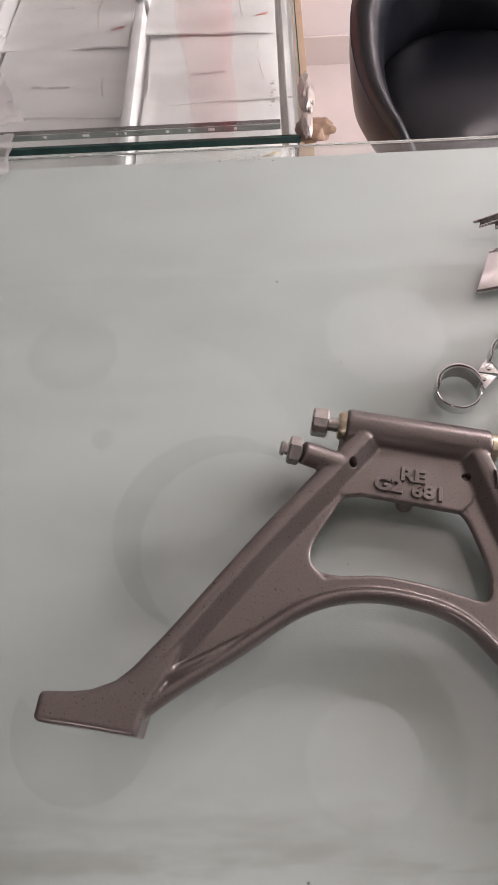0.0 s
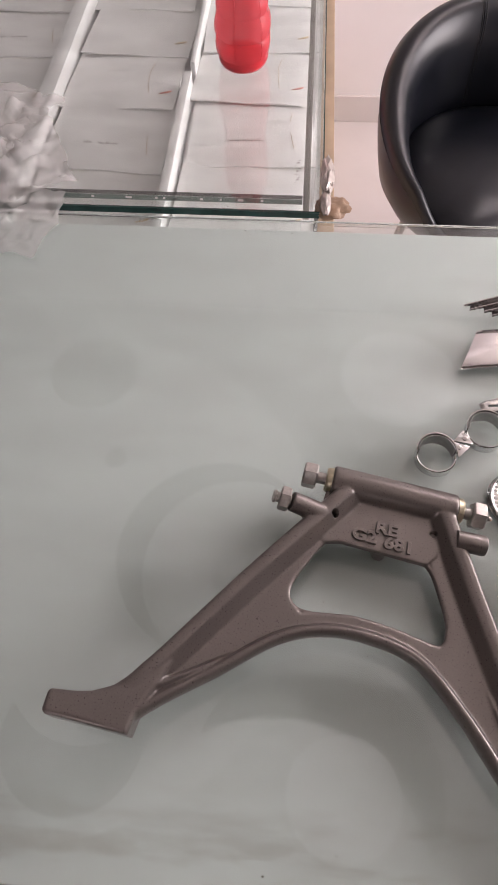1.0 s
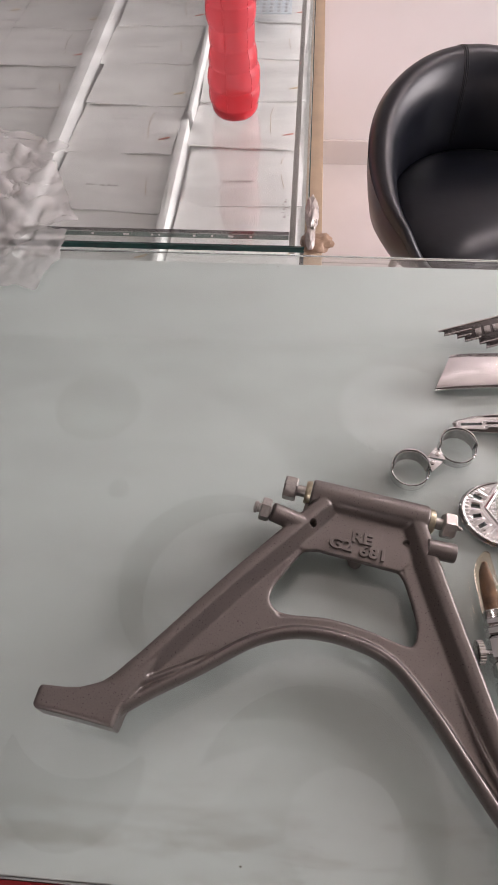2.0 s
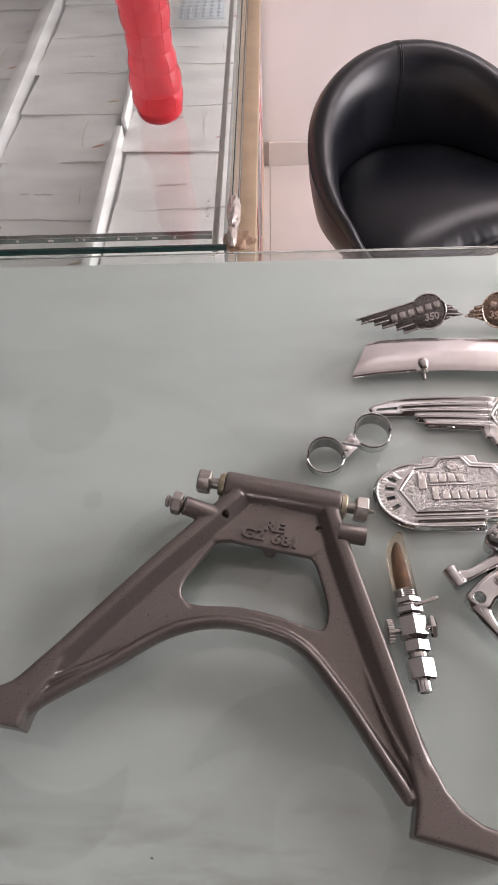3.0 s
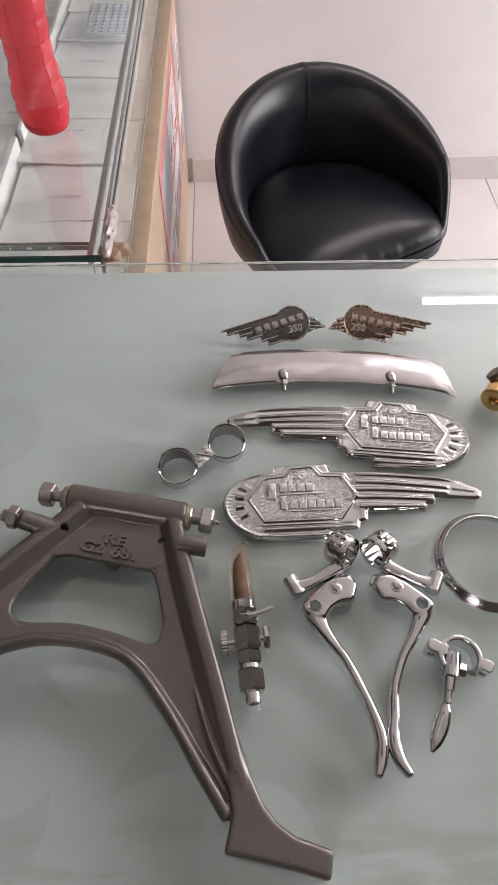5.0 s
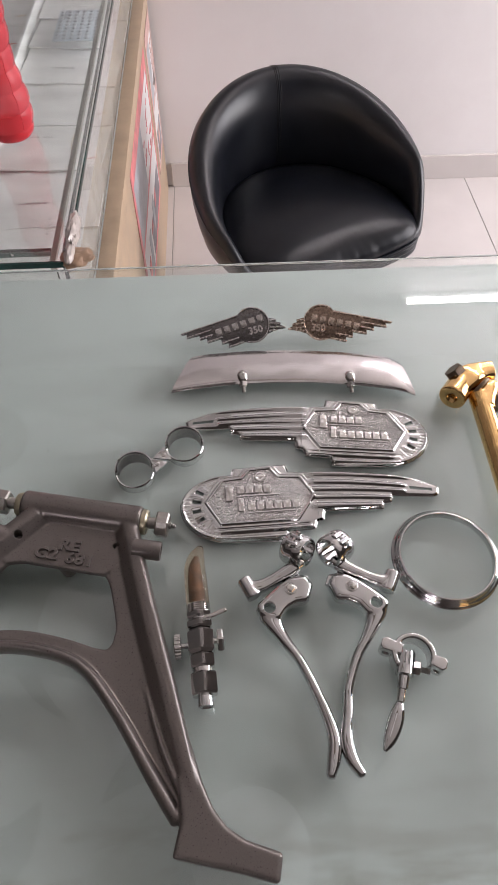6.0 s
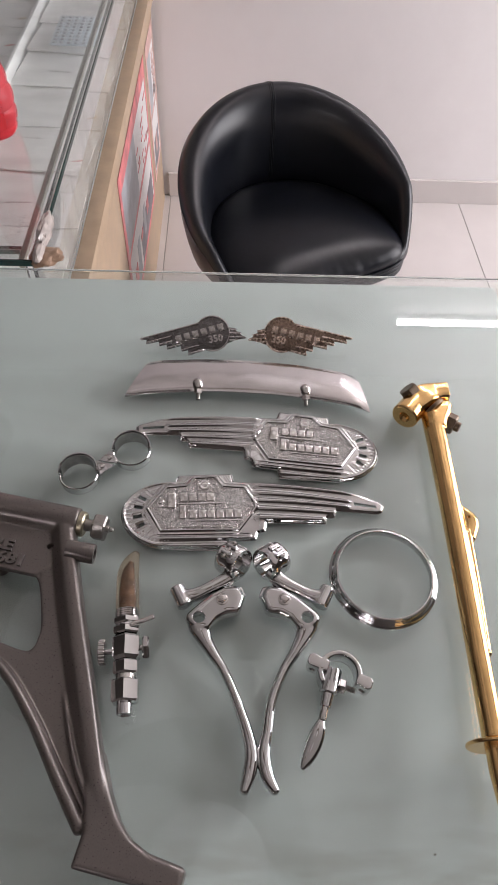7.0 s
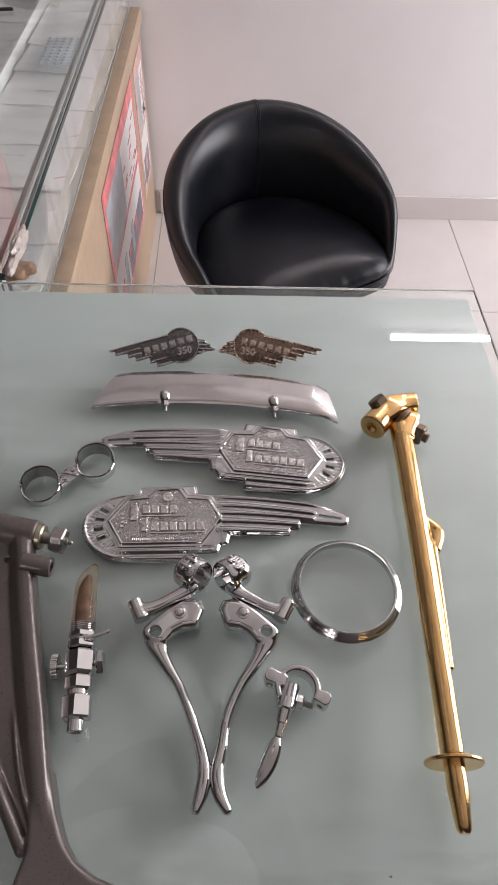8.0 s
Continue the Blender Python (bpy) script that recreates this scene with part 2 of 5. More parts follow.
def smooth_line(pts, sub):
    """Catmull-Rom through the given rows."""
    p = [np.array(q, float) for q in pts]
    if len(p) < 3 or sub < 2:
        return p
    p = [2 * p[0] - p[1], *p, 2 * p[-1] - p[-2]]
    out = []
    for i in range(1, len(p) - 2):
        for k in range(sub):
            t = k / sub
            out.append(0.5 * (2 * p[i] + (p[i + 1] - p[i - 1]) * t + (2 * p[i - 1] - 5 * p[i] + 4 * p[i + 1] - p[i + 2]) * t * t
                              + (3 * p[i] - p[i - 1] - 3 * p[i + 1] + p[i + 2]) * t ** 3))
    out.append(p[-2])
    return out


def sweep(rows, n=14, sub=6, power=2.0, closed=False, round_ends=True):
    """A rounded bar along rows of (x, y, z, half width, half height); power above 2 squares its section."""
    line = smooth_line(rows if not closed else list(rows), sub) if not closed else [np.array(r, float) for r in rows]
    if round_ends and not closed:
        a, b = line[0], line[-1]
        for end, nxt, first in ((a, line[1], True), (b, line[-2], False)):
            d = end[:3] - nxt[:3]
            d /= np.linalg.norm(d)
            r = min(end[3], end[4])
            extra = []
            for k in (0.5, 0.85, 0.98):
                q = end.copy()
                q[:3] = end[:3] + d * r * k * 0.6
                q[3:] = end[3:] * math.sqrt(max(0.02, 1 - k * k))
                extra.append(q)
            line = extra[::-1] + line if first else line + extra
    bm = bmesh.new()
    rings = []
    m = len(line)
    for i, q in enumerate(line):
        p0 = line[(i - 1) % m] if (closed or i) else line[0]
        p1 = line[(i + 1) % m] if (closed or i < m - 1) else line[-1]
        d = Vector(p1[:3] - p0[:3]).normalized()
        side = d.cross(Vector((0, 0, 1)))
        if side.length < 1e-4:
            side = Vector((1, 0, 0))
        side.normalize()
        up = side.cross(d).normalized()
        ring = []
        for k in range(n):
            a = 2 * math.pi * k / n
            c, s = math.cos(a), math.sin(a)
            c, s = math.copysign(abs(c) ** (2 / power), c), math.copysign(abs(s) ** (2 / power), s)
            ring.append(bm.verts.new(Vector(q[:3]) + side * c * q[3] + up * s * q[4]))
        rings.append(ring)
    for i in range(m if closed else m - 1):
        a, b = rings[i], rings[(i + 1) % m]
        for k in range(n):
            bm.faces.new((a[k], a[(k + 1) % n], b[(k + 1) % n], b[k]))
    if not closed:
        bm.faces.new(rings[0][::-1])
        bm.faces.new(rings[-1])
    return bm


def loop_line(rows, sub):
    """Catmull-Rom round a closed row of points."""
    rows = list(rows)
    n = len(rows)
    full = smooth_line(rows[-2:] + rows + rows[:2], sub)
    return full[2 * sub:(2 + n) * sub]


def lathe(profile, base, axis, seg=24, turn=0.0, closed_ring=False):
    """Turns rows of (distance along the axis, radius) round an axis from base. seg 6 gives a hexagon."""
    bm = bmesh.new()
    ax = Vector(axis).normalized()
    side = ax.cross(Vector((0, 0, 1)))
    if side.length < 1e-4:
        side = Vector((1, 0, 0))
    side.normalize()
    up = side.cross(ax).normalized()
    rings = []
    for s, r in profile:
        rings.append([bm.verts.new(Vector(base) + ax * s + (side * math.cos(turn + 2 * math.pi * k / seg)
                      + up * math.sin(turn + 2 * math.pi * k / seg)) * max(r, 1e-5)) for k in range(seg)])
    pairs = list(zip(rings, rings[1:]))
    if closed_ring:
        pairs.append((rings[-1], rings[0]))
    for a, b in pairs:
        for k in range(seg):
            bm.faces.new((a[k], a[(k + 1) % seg], b[(k + 1) % seg], b[k]))
    if not closed_ring:
        bm.faces.new(rings[0][::-1])
        bm.faces.new(rings[-1])
    return bm


def hexagon(base, axis, length, r, turn=0.0, chamfer=0.12):
    c = chamfer * r
    return lathe([(0, r - c), (c, r), (length - c, r), (length, r - c)], base, axis, 6, turn)


def rod(p, q, r0, r1=None, seg=20, chamfer=0.08):
    r1 = r0 if r1 is None else r1
    d = Vector(q) - Vector(p)
    c = min(chamfer * max(r0, r1), d.length * 0.3)
    return lathe([(0, r0 - c), (c, r0), (d.length - c, r1), (d.length, r1 - c)], p, d, seg)


def prism(outline, z0, z1, bevel=0.0, seg=2):
    """An outline in plan, drawn up from z0 to z1, its upper edge rounded."""
    bm = bmesh.new()
    lo = [bm.verts.new((x, y, z0)) for x, y in outline]
    hi = [bm.verts.new((x, y, z1)) for x, y in outline]
    n = len(lo)
    bm.faces.new(lo[::-1])
    top = bm.faces.new(hi)
    for k in range(n):
        bm.faces.new((lo[k], lo[(k + 1) % n], hi[(k + 1) % n], hi[k]))
    bmesh.ops.recalc_face_normals(bm, faces=bm.faces)
    if bevel:
        bmesh.ops.bevel(bm, geom=list(top.edges), offset=bevel, segments=seg, profile=0.5, affect="EDGES")
    return bm


def as_mesh(bm):
    me = bpy.data.meshes.new("tmp")
    bmesh.ops.recalc_face_normals(bm, faces=bm.faces)
    bm.to_mesh(me)
    bm.free()
    return me


def settled(ob):
    """The mesh that an object becomes by its modifiers; the object goes."""
    bpy.context.view_layer.update()
    got = bpy.data.meshes.new_from_object(ob.evaluated_get(bpy.context.evaluated_depsgraph_get()))
    bpy.data.objects.remove(ob)
    return got


def casting(bm, voxel, rounds, cutters=()):
    """Melts overlapping closed bodies into one rounded casting, with holes cut by cutters."""
    ob = new("tmp", as_mesh(bm))
    md = ob.modifiers.new("melt", "REMESH")
    md.mode, md.voxel_size, md.use_smooth_shade = "VOXEL", voxel, True
    md = ob.modifiers.new("round", "SMOOTH")
    md.factor, md.iterations = 0.5, rounds
    got = settled(ob)
    for c in cutters:
        knife = new("cut", as_mesh(c))
        ob = new("tmp", got)
        md = ob.modifiers.new("hole", "BOOLEAN")
        md.operation, md.object, md.solver = "DIFFERENCE", knife, "EXACT"
        got = settled(ob)
        bpy.data.objects.remove(knife)
    for f in got.polygons:
        f.use_smooth = True
    return got


def drilled(bm, cutters):
    """A bmesh with holes cut through it, its edges kept crisp."""
    got = as_mesh(bm)
    for c in cutters:
        knife = new("cut", as_mesh(c))
        ob = new("tmp", got)
        md = ob.modifiers.new("hole", "BOOLEAN")
        md.operation, md.object, md.solver = "DIFFERENCE", knife, "EXACT"
        got = settled(ob)
        bpy.data.objects.remove(knife)
    for f in got.polygons:
        f.use_smooth = True
    got.set_sharp_from_angle(angle=radians(35))
    return got


def lettering(text, size, depth, m, align="CENTER", bold=0.0):
    """Raised characters of the built-in font, as a bmesh placed by m."""
    cu = bpy.data.curves.new("text", "FONT")
    cu.body, cu.size, cu.extrude, cu.align_x, cu.align_y = text, size, depth, align, "CENTER"
    cu.bevel_depth, cu.resolution_u, cu.offset = size * 0.02, 3, bold
    ob = new("text", cu)
    bpy.context.view_layer.update()
    me = bpy.data.meshes.new_from_object(ob.evaluated_get(bpy.context.evaluated_depsgraph_get()))
    bpy.data.objects.remove(ob)
    bm = bmesh.new()
    bm.from_mesh(me)
    bm.transform(m)
    return bm


# ---- the room ----
X0, X1, Y0 = -4.0, 3.4, -2.6
structure("wall_north", box(X0 - 0.15, WALL_Y, 0, X1 + 0.15, WALL_Y + 0.15, CEIL), WALLPAINT, "smooth white painted wall behind the chair", "wall")
# unseen east, west and south walls close the room and darken the reflections
structure("wall_east", joined(box(X1, Y0, 0, X1 + 0.15, 0.25, CEIL), box(X1, 2.25, 0, X1 + 0.15, WALL_Y, CEIL), box(X1, 0.25, 2.40, X1 + 0.15, 2.25, CEIL)), DARKWALL, "unseen wall with an open doorway, dark brown for the chrome reflections", "wall")
structure("wall_west", box(X0 - 0.15, Y0, 0, X0, WALL_Y, CEIL), DARKWALL, "unseen plain side wall, dark brown for the chrome reflections", "wall")


def ring_of(c, r, n=72):
    return [(c[0] + r * math.cos(2 * math.pi * k / n), c[1] + r * math.sin(2 * math.pi * k / n)) for k in range(n)]


def crescent(c1, r1, c2, r2, n=120):
    """What a round panel leaves of another: the part of the first circle outside the second."""
    outer = [p for p in ring_of(c1, r1, n)]
    keep = [math.hypot(x - c2[0], y - c2[1]) > r2 for x, y in outer]
    first = next(k for k in range(n) if keep[k] and not keep[k - 1])
    arc = [outer[(first + k) % n] for k in range(n) if keep[(first + k) % n]]
    a0 = math.atan2(arc[-1][1] - c2[1], arc[-1][0] - c2[0])
    a1 = math.atan2(arc[0][1] - c2[1], arc[0][0] - c2[0])
    while a1 > a0:
        a1 -= 2 * math.pi
    return arc + [(c2[0] + r2 * math.cos(a0 + (a1 - a0) * k / 40), c2[1] + r2 * math.sin(a0 + (a1 - a0) * k / 40)) for k in range(1, 40)]


def inlay(outline, depth, slot):
    """A flat panel under the ceiling, of the material in that slot."""
    bm = prism(outline, CEIL - depth, CEIL - 0.0005)
    for f in bm.faces:
        f.material_index = slot
    return bm


ceil_ob = structure("ceiling", joined(
    box(X0 - 0.15, -1.10, CEIL, X1 + 0.15, WALL_Y + 0.15, CEIL + 0.1),
    inlay(ring_of((-0.86, 0.98), 1.11), 0.004, 1),
    inlay(ring_of((0.605, 1.94), 0.285), 0.008, 2),
    inlay(crescent((-0.20, 0.965), 0.44, (-0.10, 0.90), 0.42), 0.008, 3),
    inlay(ring_of((-0.316, 0.949), 0.195), 0.012, 2),
    inlay(crescent((0.228, 0.124), 0.455, (0.10, -0.177), 0.528), 0.008, 3),
    inlay(ring_of((0.324, 0.09), 0.205), 0.012, 2),
    inlay(ring_of((-0.92, 1.89), 0.22), 0.008, 4),
    inlay(ring_of((-0.725, 1.405), 0.05), 0.008, 3),
    inlay(crescent((-0.68, 0.228), 0.27, (-0.66, 0.52), 0.33), 0.012, 3)), CEILPAINT, "grey ceiling with white and taupe round panels and crescents", "ceiling")
for m in (CEIL_PALE, CEIL_WHITE, CEIL_TAUPE, CEIL_BUFF):
    ceil_ob.data.materials.append(m)
# unseen dark end of the ceiling, added to put dark bands in the chrome
structure("ceiling_front", box(X0 - 0.15, Y0 - 0.15, CEIL, X1 + 0.15, -1.101, CEIL + 0.1), DARKWALL, "unseen dark brown ceiling part, added for dark chrome reflections", "ceiling")
structure("wall_south", box(X0 - 0.15, Y0 - 0.15, 0, X1 + 0.15, Y0, CEIL), DARKWALL, "unseen plain wall behind the customer side, dark brown for the chrome reflections", "wall")
structure("baseboard", joined(box(0.125, WALL_Y - 0.012, 0.0, X1, WALL_Y, 0.100, 0.002)), TILE, "cream tile skirting along the foot of the wall", "baseboard")

# tube light high on the back wall; the south-wall one is unseen, added fill
for tx, wall, into in ((1.18, WALL_Y, -1), (-1.50, Y0, 1)):
    ty = wall + 0.06 * into
    tl = thing("tube_light", (tx + 0.62, ty, 2.43), "white wall-mounted fluorescent tube light, switched on; the south one is added fill", "lamp", "tube lights")
    near, far = sorted((wall + 0.035 * into, wall + 0.001 * into))
    part("batten", box(tx - 0.005, near, 2.43, tx + 1.245, far, 2.495, 0.006), WHITE_LAM, tl)
    near, far = sorted((wall + 0.075 * into, wall + 0.034 * into))
    for sx in (tx, tx + 1.218):
        part("lamp_holder", box(sx, near, 2.42, sx + 0.022, far, 2.46, 0.004), WHITE_LAM, tl)
    part("tube", rod((tx + 0.022, ty, 2.44), (tx + 1.218, ty, 2.44), 0.0135), TUBE, tl, "glowing white tube")

# ---- glass-topped counter ----
TX0, TX1, TY0, TY1 = -0.95, 0.770, -0.038, 0.723
ct = thing("glass_counter", (0.0, 0.34, 0.0), "white counter with a pale green glass top over a white board", "counter")
pane = part("glass_top", box(TX0, TY0, TOP - 0.008, TX1, TY1, TOP, 0.0012), GLASS, ct, "clear greenish glass sheet with worn edges", False)
pane.visible_shadow = False
part("underlay_board", box(TX0 + 0.004, TY0 + 0.002, TOP - 0.026, TX1 - 0.012, TY1 - 0.016, TOP - 0.0085, 0.001), BOARD, ct, "white board under the glass", False)
part("front_panel", box(TX0, TY0 + 0.015, 0.08, TX1 - 0.02, TY0 + 0.033, TOP - 0.0265), WHITE_LAM, ct)
part("side_panel", box(TX1 - 0.038, TY0 + 0.0335, 0.08, TX1 - 0.02, TY1 - 0.11, TOP - 0.0265), WHITE_LAM, ct)
part("side_panel", box(TX0, TY0 + 0.0335, 0.08, TX0 + 0.018, TY1 - 0.11, TOP - 0.0265), WHITE_LAM, ct)
part("back_panel", box(TX0, TY1 - 0.1095, 0.08, TX1 - 0.02, TY1 - 0.092, TOP - 0.0265), WHITE_LAM, ct)
part("plinth", box(TX0 + 0.02, TY0 + 0.05, 0.0, TX1 - 0.06, TY1 - 0.13, 0.0795), BLACK_PLASTIC, ct)

# ---- display case running to the back wall ----
CX0, CX1, CY0, CY1 = -1.05, 0.085, 0.742, 2.34
dc = thing("display_case", (-0.45, 1.5, 0.0), "glass display case with plywood trim, full of white packets", "display case")
p = part("glass_top", box(CX0, CY0, TOP - 0.010, CX1, CY1, TOP - 0.001, 0.001), CASE_GLASS, dc, "clear glass top with dark green edge", False)
p.visible_shadow = False
part("glass_edge", box(CX0, CY0 - 0.0032, TOP - 0.0098, CX1 - 0.004, CY0 - 0.0002, TOP - 0.0012), GREEN_EDGE, p, "dark green ground glass edge", False)
part("glass_edge", box(CX1 + 0.0002, CY0 + 0.03, TOP - 0.0098, CX1 + 0.0014, CY1, TOP - 0.0012), GREEN_EDGE, p, "dark green ground glass edge", False)
p = part("end_pane", box(CX0, 0.772, 0.70, 0.0570, 0.780, TOP - 0.0105), CASE_GLASS, dc, "", False)
p.visible_shadow = False
part("pane_edge", box(CX0, 0.7705, TOP - 0.0180, 0.0570, 0.7715, TOP - 0.0106), PALE_EDGE, p, "pale green upper edge of the end pane", False)
for x, w in ((-0.2420, 0.004), (-0.1500, 0.003), (-0.1390, 0.003), (-0.0856, 0.004), (-0.0581, 0.003), (0.0004, 0.004), (-0.1900, 0.009), (-0.0300, 0.008)):
    part("edge_chip", box(x - w / 2, 0.7695, TOP - 0.0150, x + w / 2, 0.7704, TOP - 0.0118, 0.0003), WHITE_PRINT, p, "white chip in the ground edge", False)
p = part("side_pane", box(0.0745, CY0 + 0.012, 0.7455, 0.0805, CY1, TOP - 0.0105), CASE_GLASS, dc, "", False)
p.visible_shadow = False
part("channel", box(0.0580, CY0 + 0.004, TOP - 0.0190, 0.0672, CY1, TOP - 0.0107, 0.001), ALU, dc, "dull grey metal channel under the glass")
part("tray_floor", box(CX0, 0.80, 0.690, 0.0815, CY1, 0.738), WHITE_LAM, dc)
part("ledge", box(0.0822, CY0 + 0.006, 0.700, 0.1155, CY1, 0.7445, 0.002), WOOD, dc, "bare plywood ledge")
part("side_board", box(0.080, CY0 + 0.012, 0.0, 0.106, CY1, 0.6995), WOOD, dc, "bare plywood side")
part("lower_shelf_back", box(CX0, CY0 + 0.032, 0.0, CX0 + 0.02, CY1, 0.6895), WHITE_LAM, dc)
part("end_board", box(CX0, CY0 + 0.012, 0.0, 0.0795, CY0 + 0.03, 0.6895), WHITE_LAM, dc)

# pen marks on the glass by the corner
for k in range(9):
    x, y = 0.0440 + 0.0024 * (k % 3), 0.800 + 0.0062 * k
    part("pen_mark", box(x, y, TOP - 0.0009, x + 0.0030 + 0.0015 * (k % 2), y + 0.0012 + 0.0020 * (k % 3 == 1), TOP - 0.0006), INK, dc, "small dark pen mark", False)

# dividers of the trays
for x0, x1, y0, y1 in ((-0.455, -0.425, 0.80, CY1), (-0.184, -0.168, 0.80, 1.27), (-0.175, -0.165, 1.30, CY1)):
    part("divider", box(x0, y0, 0.7385, x1, y1, 0.792, 0.002), WHITE_LAM, dc)


# red printed sign board along the customer side
sg = thing("sign_board", (0.0, -0.08, 0.0), "red printed sign skirt with white lettering bars, before the counter", "sign")
profile = [(-0.0395, 0.898), (-0.200, 0.740), (-0.200, 0.0), (-0.190, 0.0), (-0.190, 0.734), (-0.0395, 0.886)]
sign = bmesh.new()
ends = [[sign.verts.new((x, y, z)) for y, z in profile] for x in (-0.90, 0.74)]
for k in range(len(profile)):
    k2 = (k + 1) % len(profile)
    sign.faces.new((ends[0][k], ends[0][k2], ends[1][k2], ends[1][k]))
sign.faces.new(ends[0][::-1])
sign.faces.new(ends[1])
board = part("board", sign, RED_PRINT, sg, "", False)


def on_sign(x, down, w, h):
    """A printed bar on the sloping upper part of the sign."""
    b = bmesh.new()
    b.faces.new([b.verts.new((x + i * w / 2, -0.0395 - 0.7125 * j - 0.0004, 0.898 - 0.7016 * j + 0.0006)) for i, j in ((-1, down), (1, down), (1, down + h), (-1, down + h))])
    return b


for x, w, h in ((-0.145, 0.003, 0.03), (-0.110, 0.010, 0.022), (-0.062, 0.006, 0.02), (-0.036, 0.005, 0.02), (0.030, 0.005, 0.014), (0.062, 0.011, 0.014), (0.098, 0.005, 0.014), (0.135, 0.010, 0.010), (0.176, 0.006, 0.012), (0.22, 0.012, 0.016)):
    part("print_bar", on_sign(x, 0.006, w, h), WHITE_PRINT, board, "white printed bar", False)

# posters on the plywood side of the case
PXF = 0.1062
FADED_RED = material("sun_faded_red_print", (0.66, 0.42, 0.38), 0.4, 0.0, 0.3, 22)
FRESH_RED = material("faded_red_print", (0.72, 0.19, 0.20), 0.35, 0.0, 0.35, 22, 0.0, 200, 0.0, 0.6)


def flat_x(y0, z0, y1, z1, lift):
    return box(PXF, y0, z0, PXF + lift, y1, z1)


for y0, y1, z0, z1, tag, poster_red in ((1.345, 2.02, 0.215, 0.668, "poster with a red border, grey and white print", FRESH_RED), (2.08, 2.32, 0.22, 0.66, "faded pink and white printed poster", FADED_RED)):
    po = thing("poster", (PXF, (y0 + y1) / 2, (z0 + z1) / 2), tag + ", stuck on plywood", "poster")
    sh = part("sheet", flat_x(y0, z0, y1, z1, 0.0008), WHITE_PRINT, po)
    for a0, b0, a1, b1 in ((y0, z0, y1, z0 + 0.022), (y0, z1 - 0.048, y1, z1), (y0, z0 + 0.022, y0 + 0.030, z1 - 0.048), (y1 - 0.026, z0 + 0.022, y1, z1 - 0.048), (y0 + 0.030, z0 + 0.205, y1 - 0.026, z0 + 0.222)):
        part("border", flat_x(a0, b0, a1, b1, 0.0014), poster_red, sh, "red printed border", False)
    ym = y0 + 0.48 * (y1 - y0)
    part("print_field", flat_x(y0 + 0.030, z0 + 0.222, ym, z1 - 0.048, 0.0014), GREY_PRINT, sh, "mottled grey printed picture", False)
    part("print_field", flat_x(ym - 0.06, z0 + 0.026, y1 - 0.05, z0 + 0.120, 0.0014), DARK_PRINT, sh, "dark grey-blue printed picture", False)
    part("print_field", flat_x(y0 + 0.034, z0 + 0.026, ym - 0.10, z0 + 0.090, 0.0014), GREY_PRINT, sh, "mottled grey printed picture", False)
    rp = random.Random(int(y0 * 100))
    for k in range(14):
        yy, zz = rp.uniform(ym + 0.01, y1 - 0.07), z0 + 0.235 + 0.013 * (k % 11)
        part("print_bar", flat_x(yy, zz, min(y1 - 0.03, yy + rp.uniform(0.02, 0.07)), zz + 0.006, 0.0018), poster_red, sh, "small red printed bar", False)
    for k in range(5):
        yy = y0 + 0.09 + 0.085 * k
        if yy + 0.05 < y1 - 0.05:
            part("print_bar", flat_x(yy, z0 + 0.06 + 0.02 * (k % 3), yy + 0.05, z0 + 0.12 + 0.03 * (k % 2), 0.0018), GREY_PRINT if k % 2 else poster_red, sh, "small printed bar", False)

# ---- centre stand ----


def lie(x, y, up=0.0):
    """A point of the stand, which lies slightly askew; up: metres over its middle."""
    return (x, y, 0.9535 - 0.09 * x - 0.03 * y + up)


def tilt(bm):
    for v in bm.verts:
        v.co.z += 0.9535 - 0.09 * v.co.x - 0.03 * v.co.y
    return bm


def bar(rows, power=2.6, sub=6):
    return sweep([(*lie(x, y, up), w, h) for x, y, up, w, h in rows], 16, sub, power)


def leg(rows, out, slope):
    """A leg with a flat outer flange and a face sloping down to the web; out: its outward side."""
    flange = [(x + 0.0018 * out[0], y + 0.0018 * out[1], up, w - 0.0018, h) for x, y, up, w, h in rows]
    face = [(x - 0.0045 * out[0], y - 0.0045 * out[1], up - 0.001, slope * k, h - 0.001) for (x, y, up, w, h), k in zip(rows, (1, 1, 1, 0.85, 0.6))]
    return bar(flange, 3.4), bar(face, 1.05)


BAR_A, BAR_B = Vector((0.0975, 0.3155, 0.9385)), Vector((0.2180, 0.2945, 0.9295))
AXIS = (BAR_B - BAR_A).normalized()


def along(s, up=0.0, back=0.0):
    """A point s metres along the pivot's axis from its left end."""
    return BAR_A + AXIS * s + Vector((0, back, up))


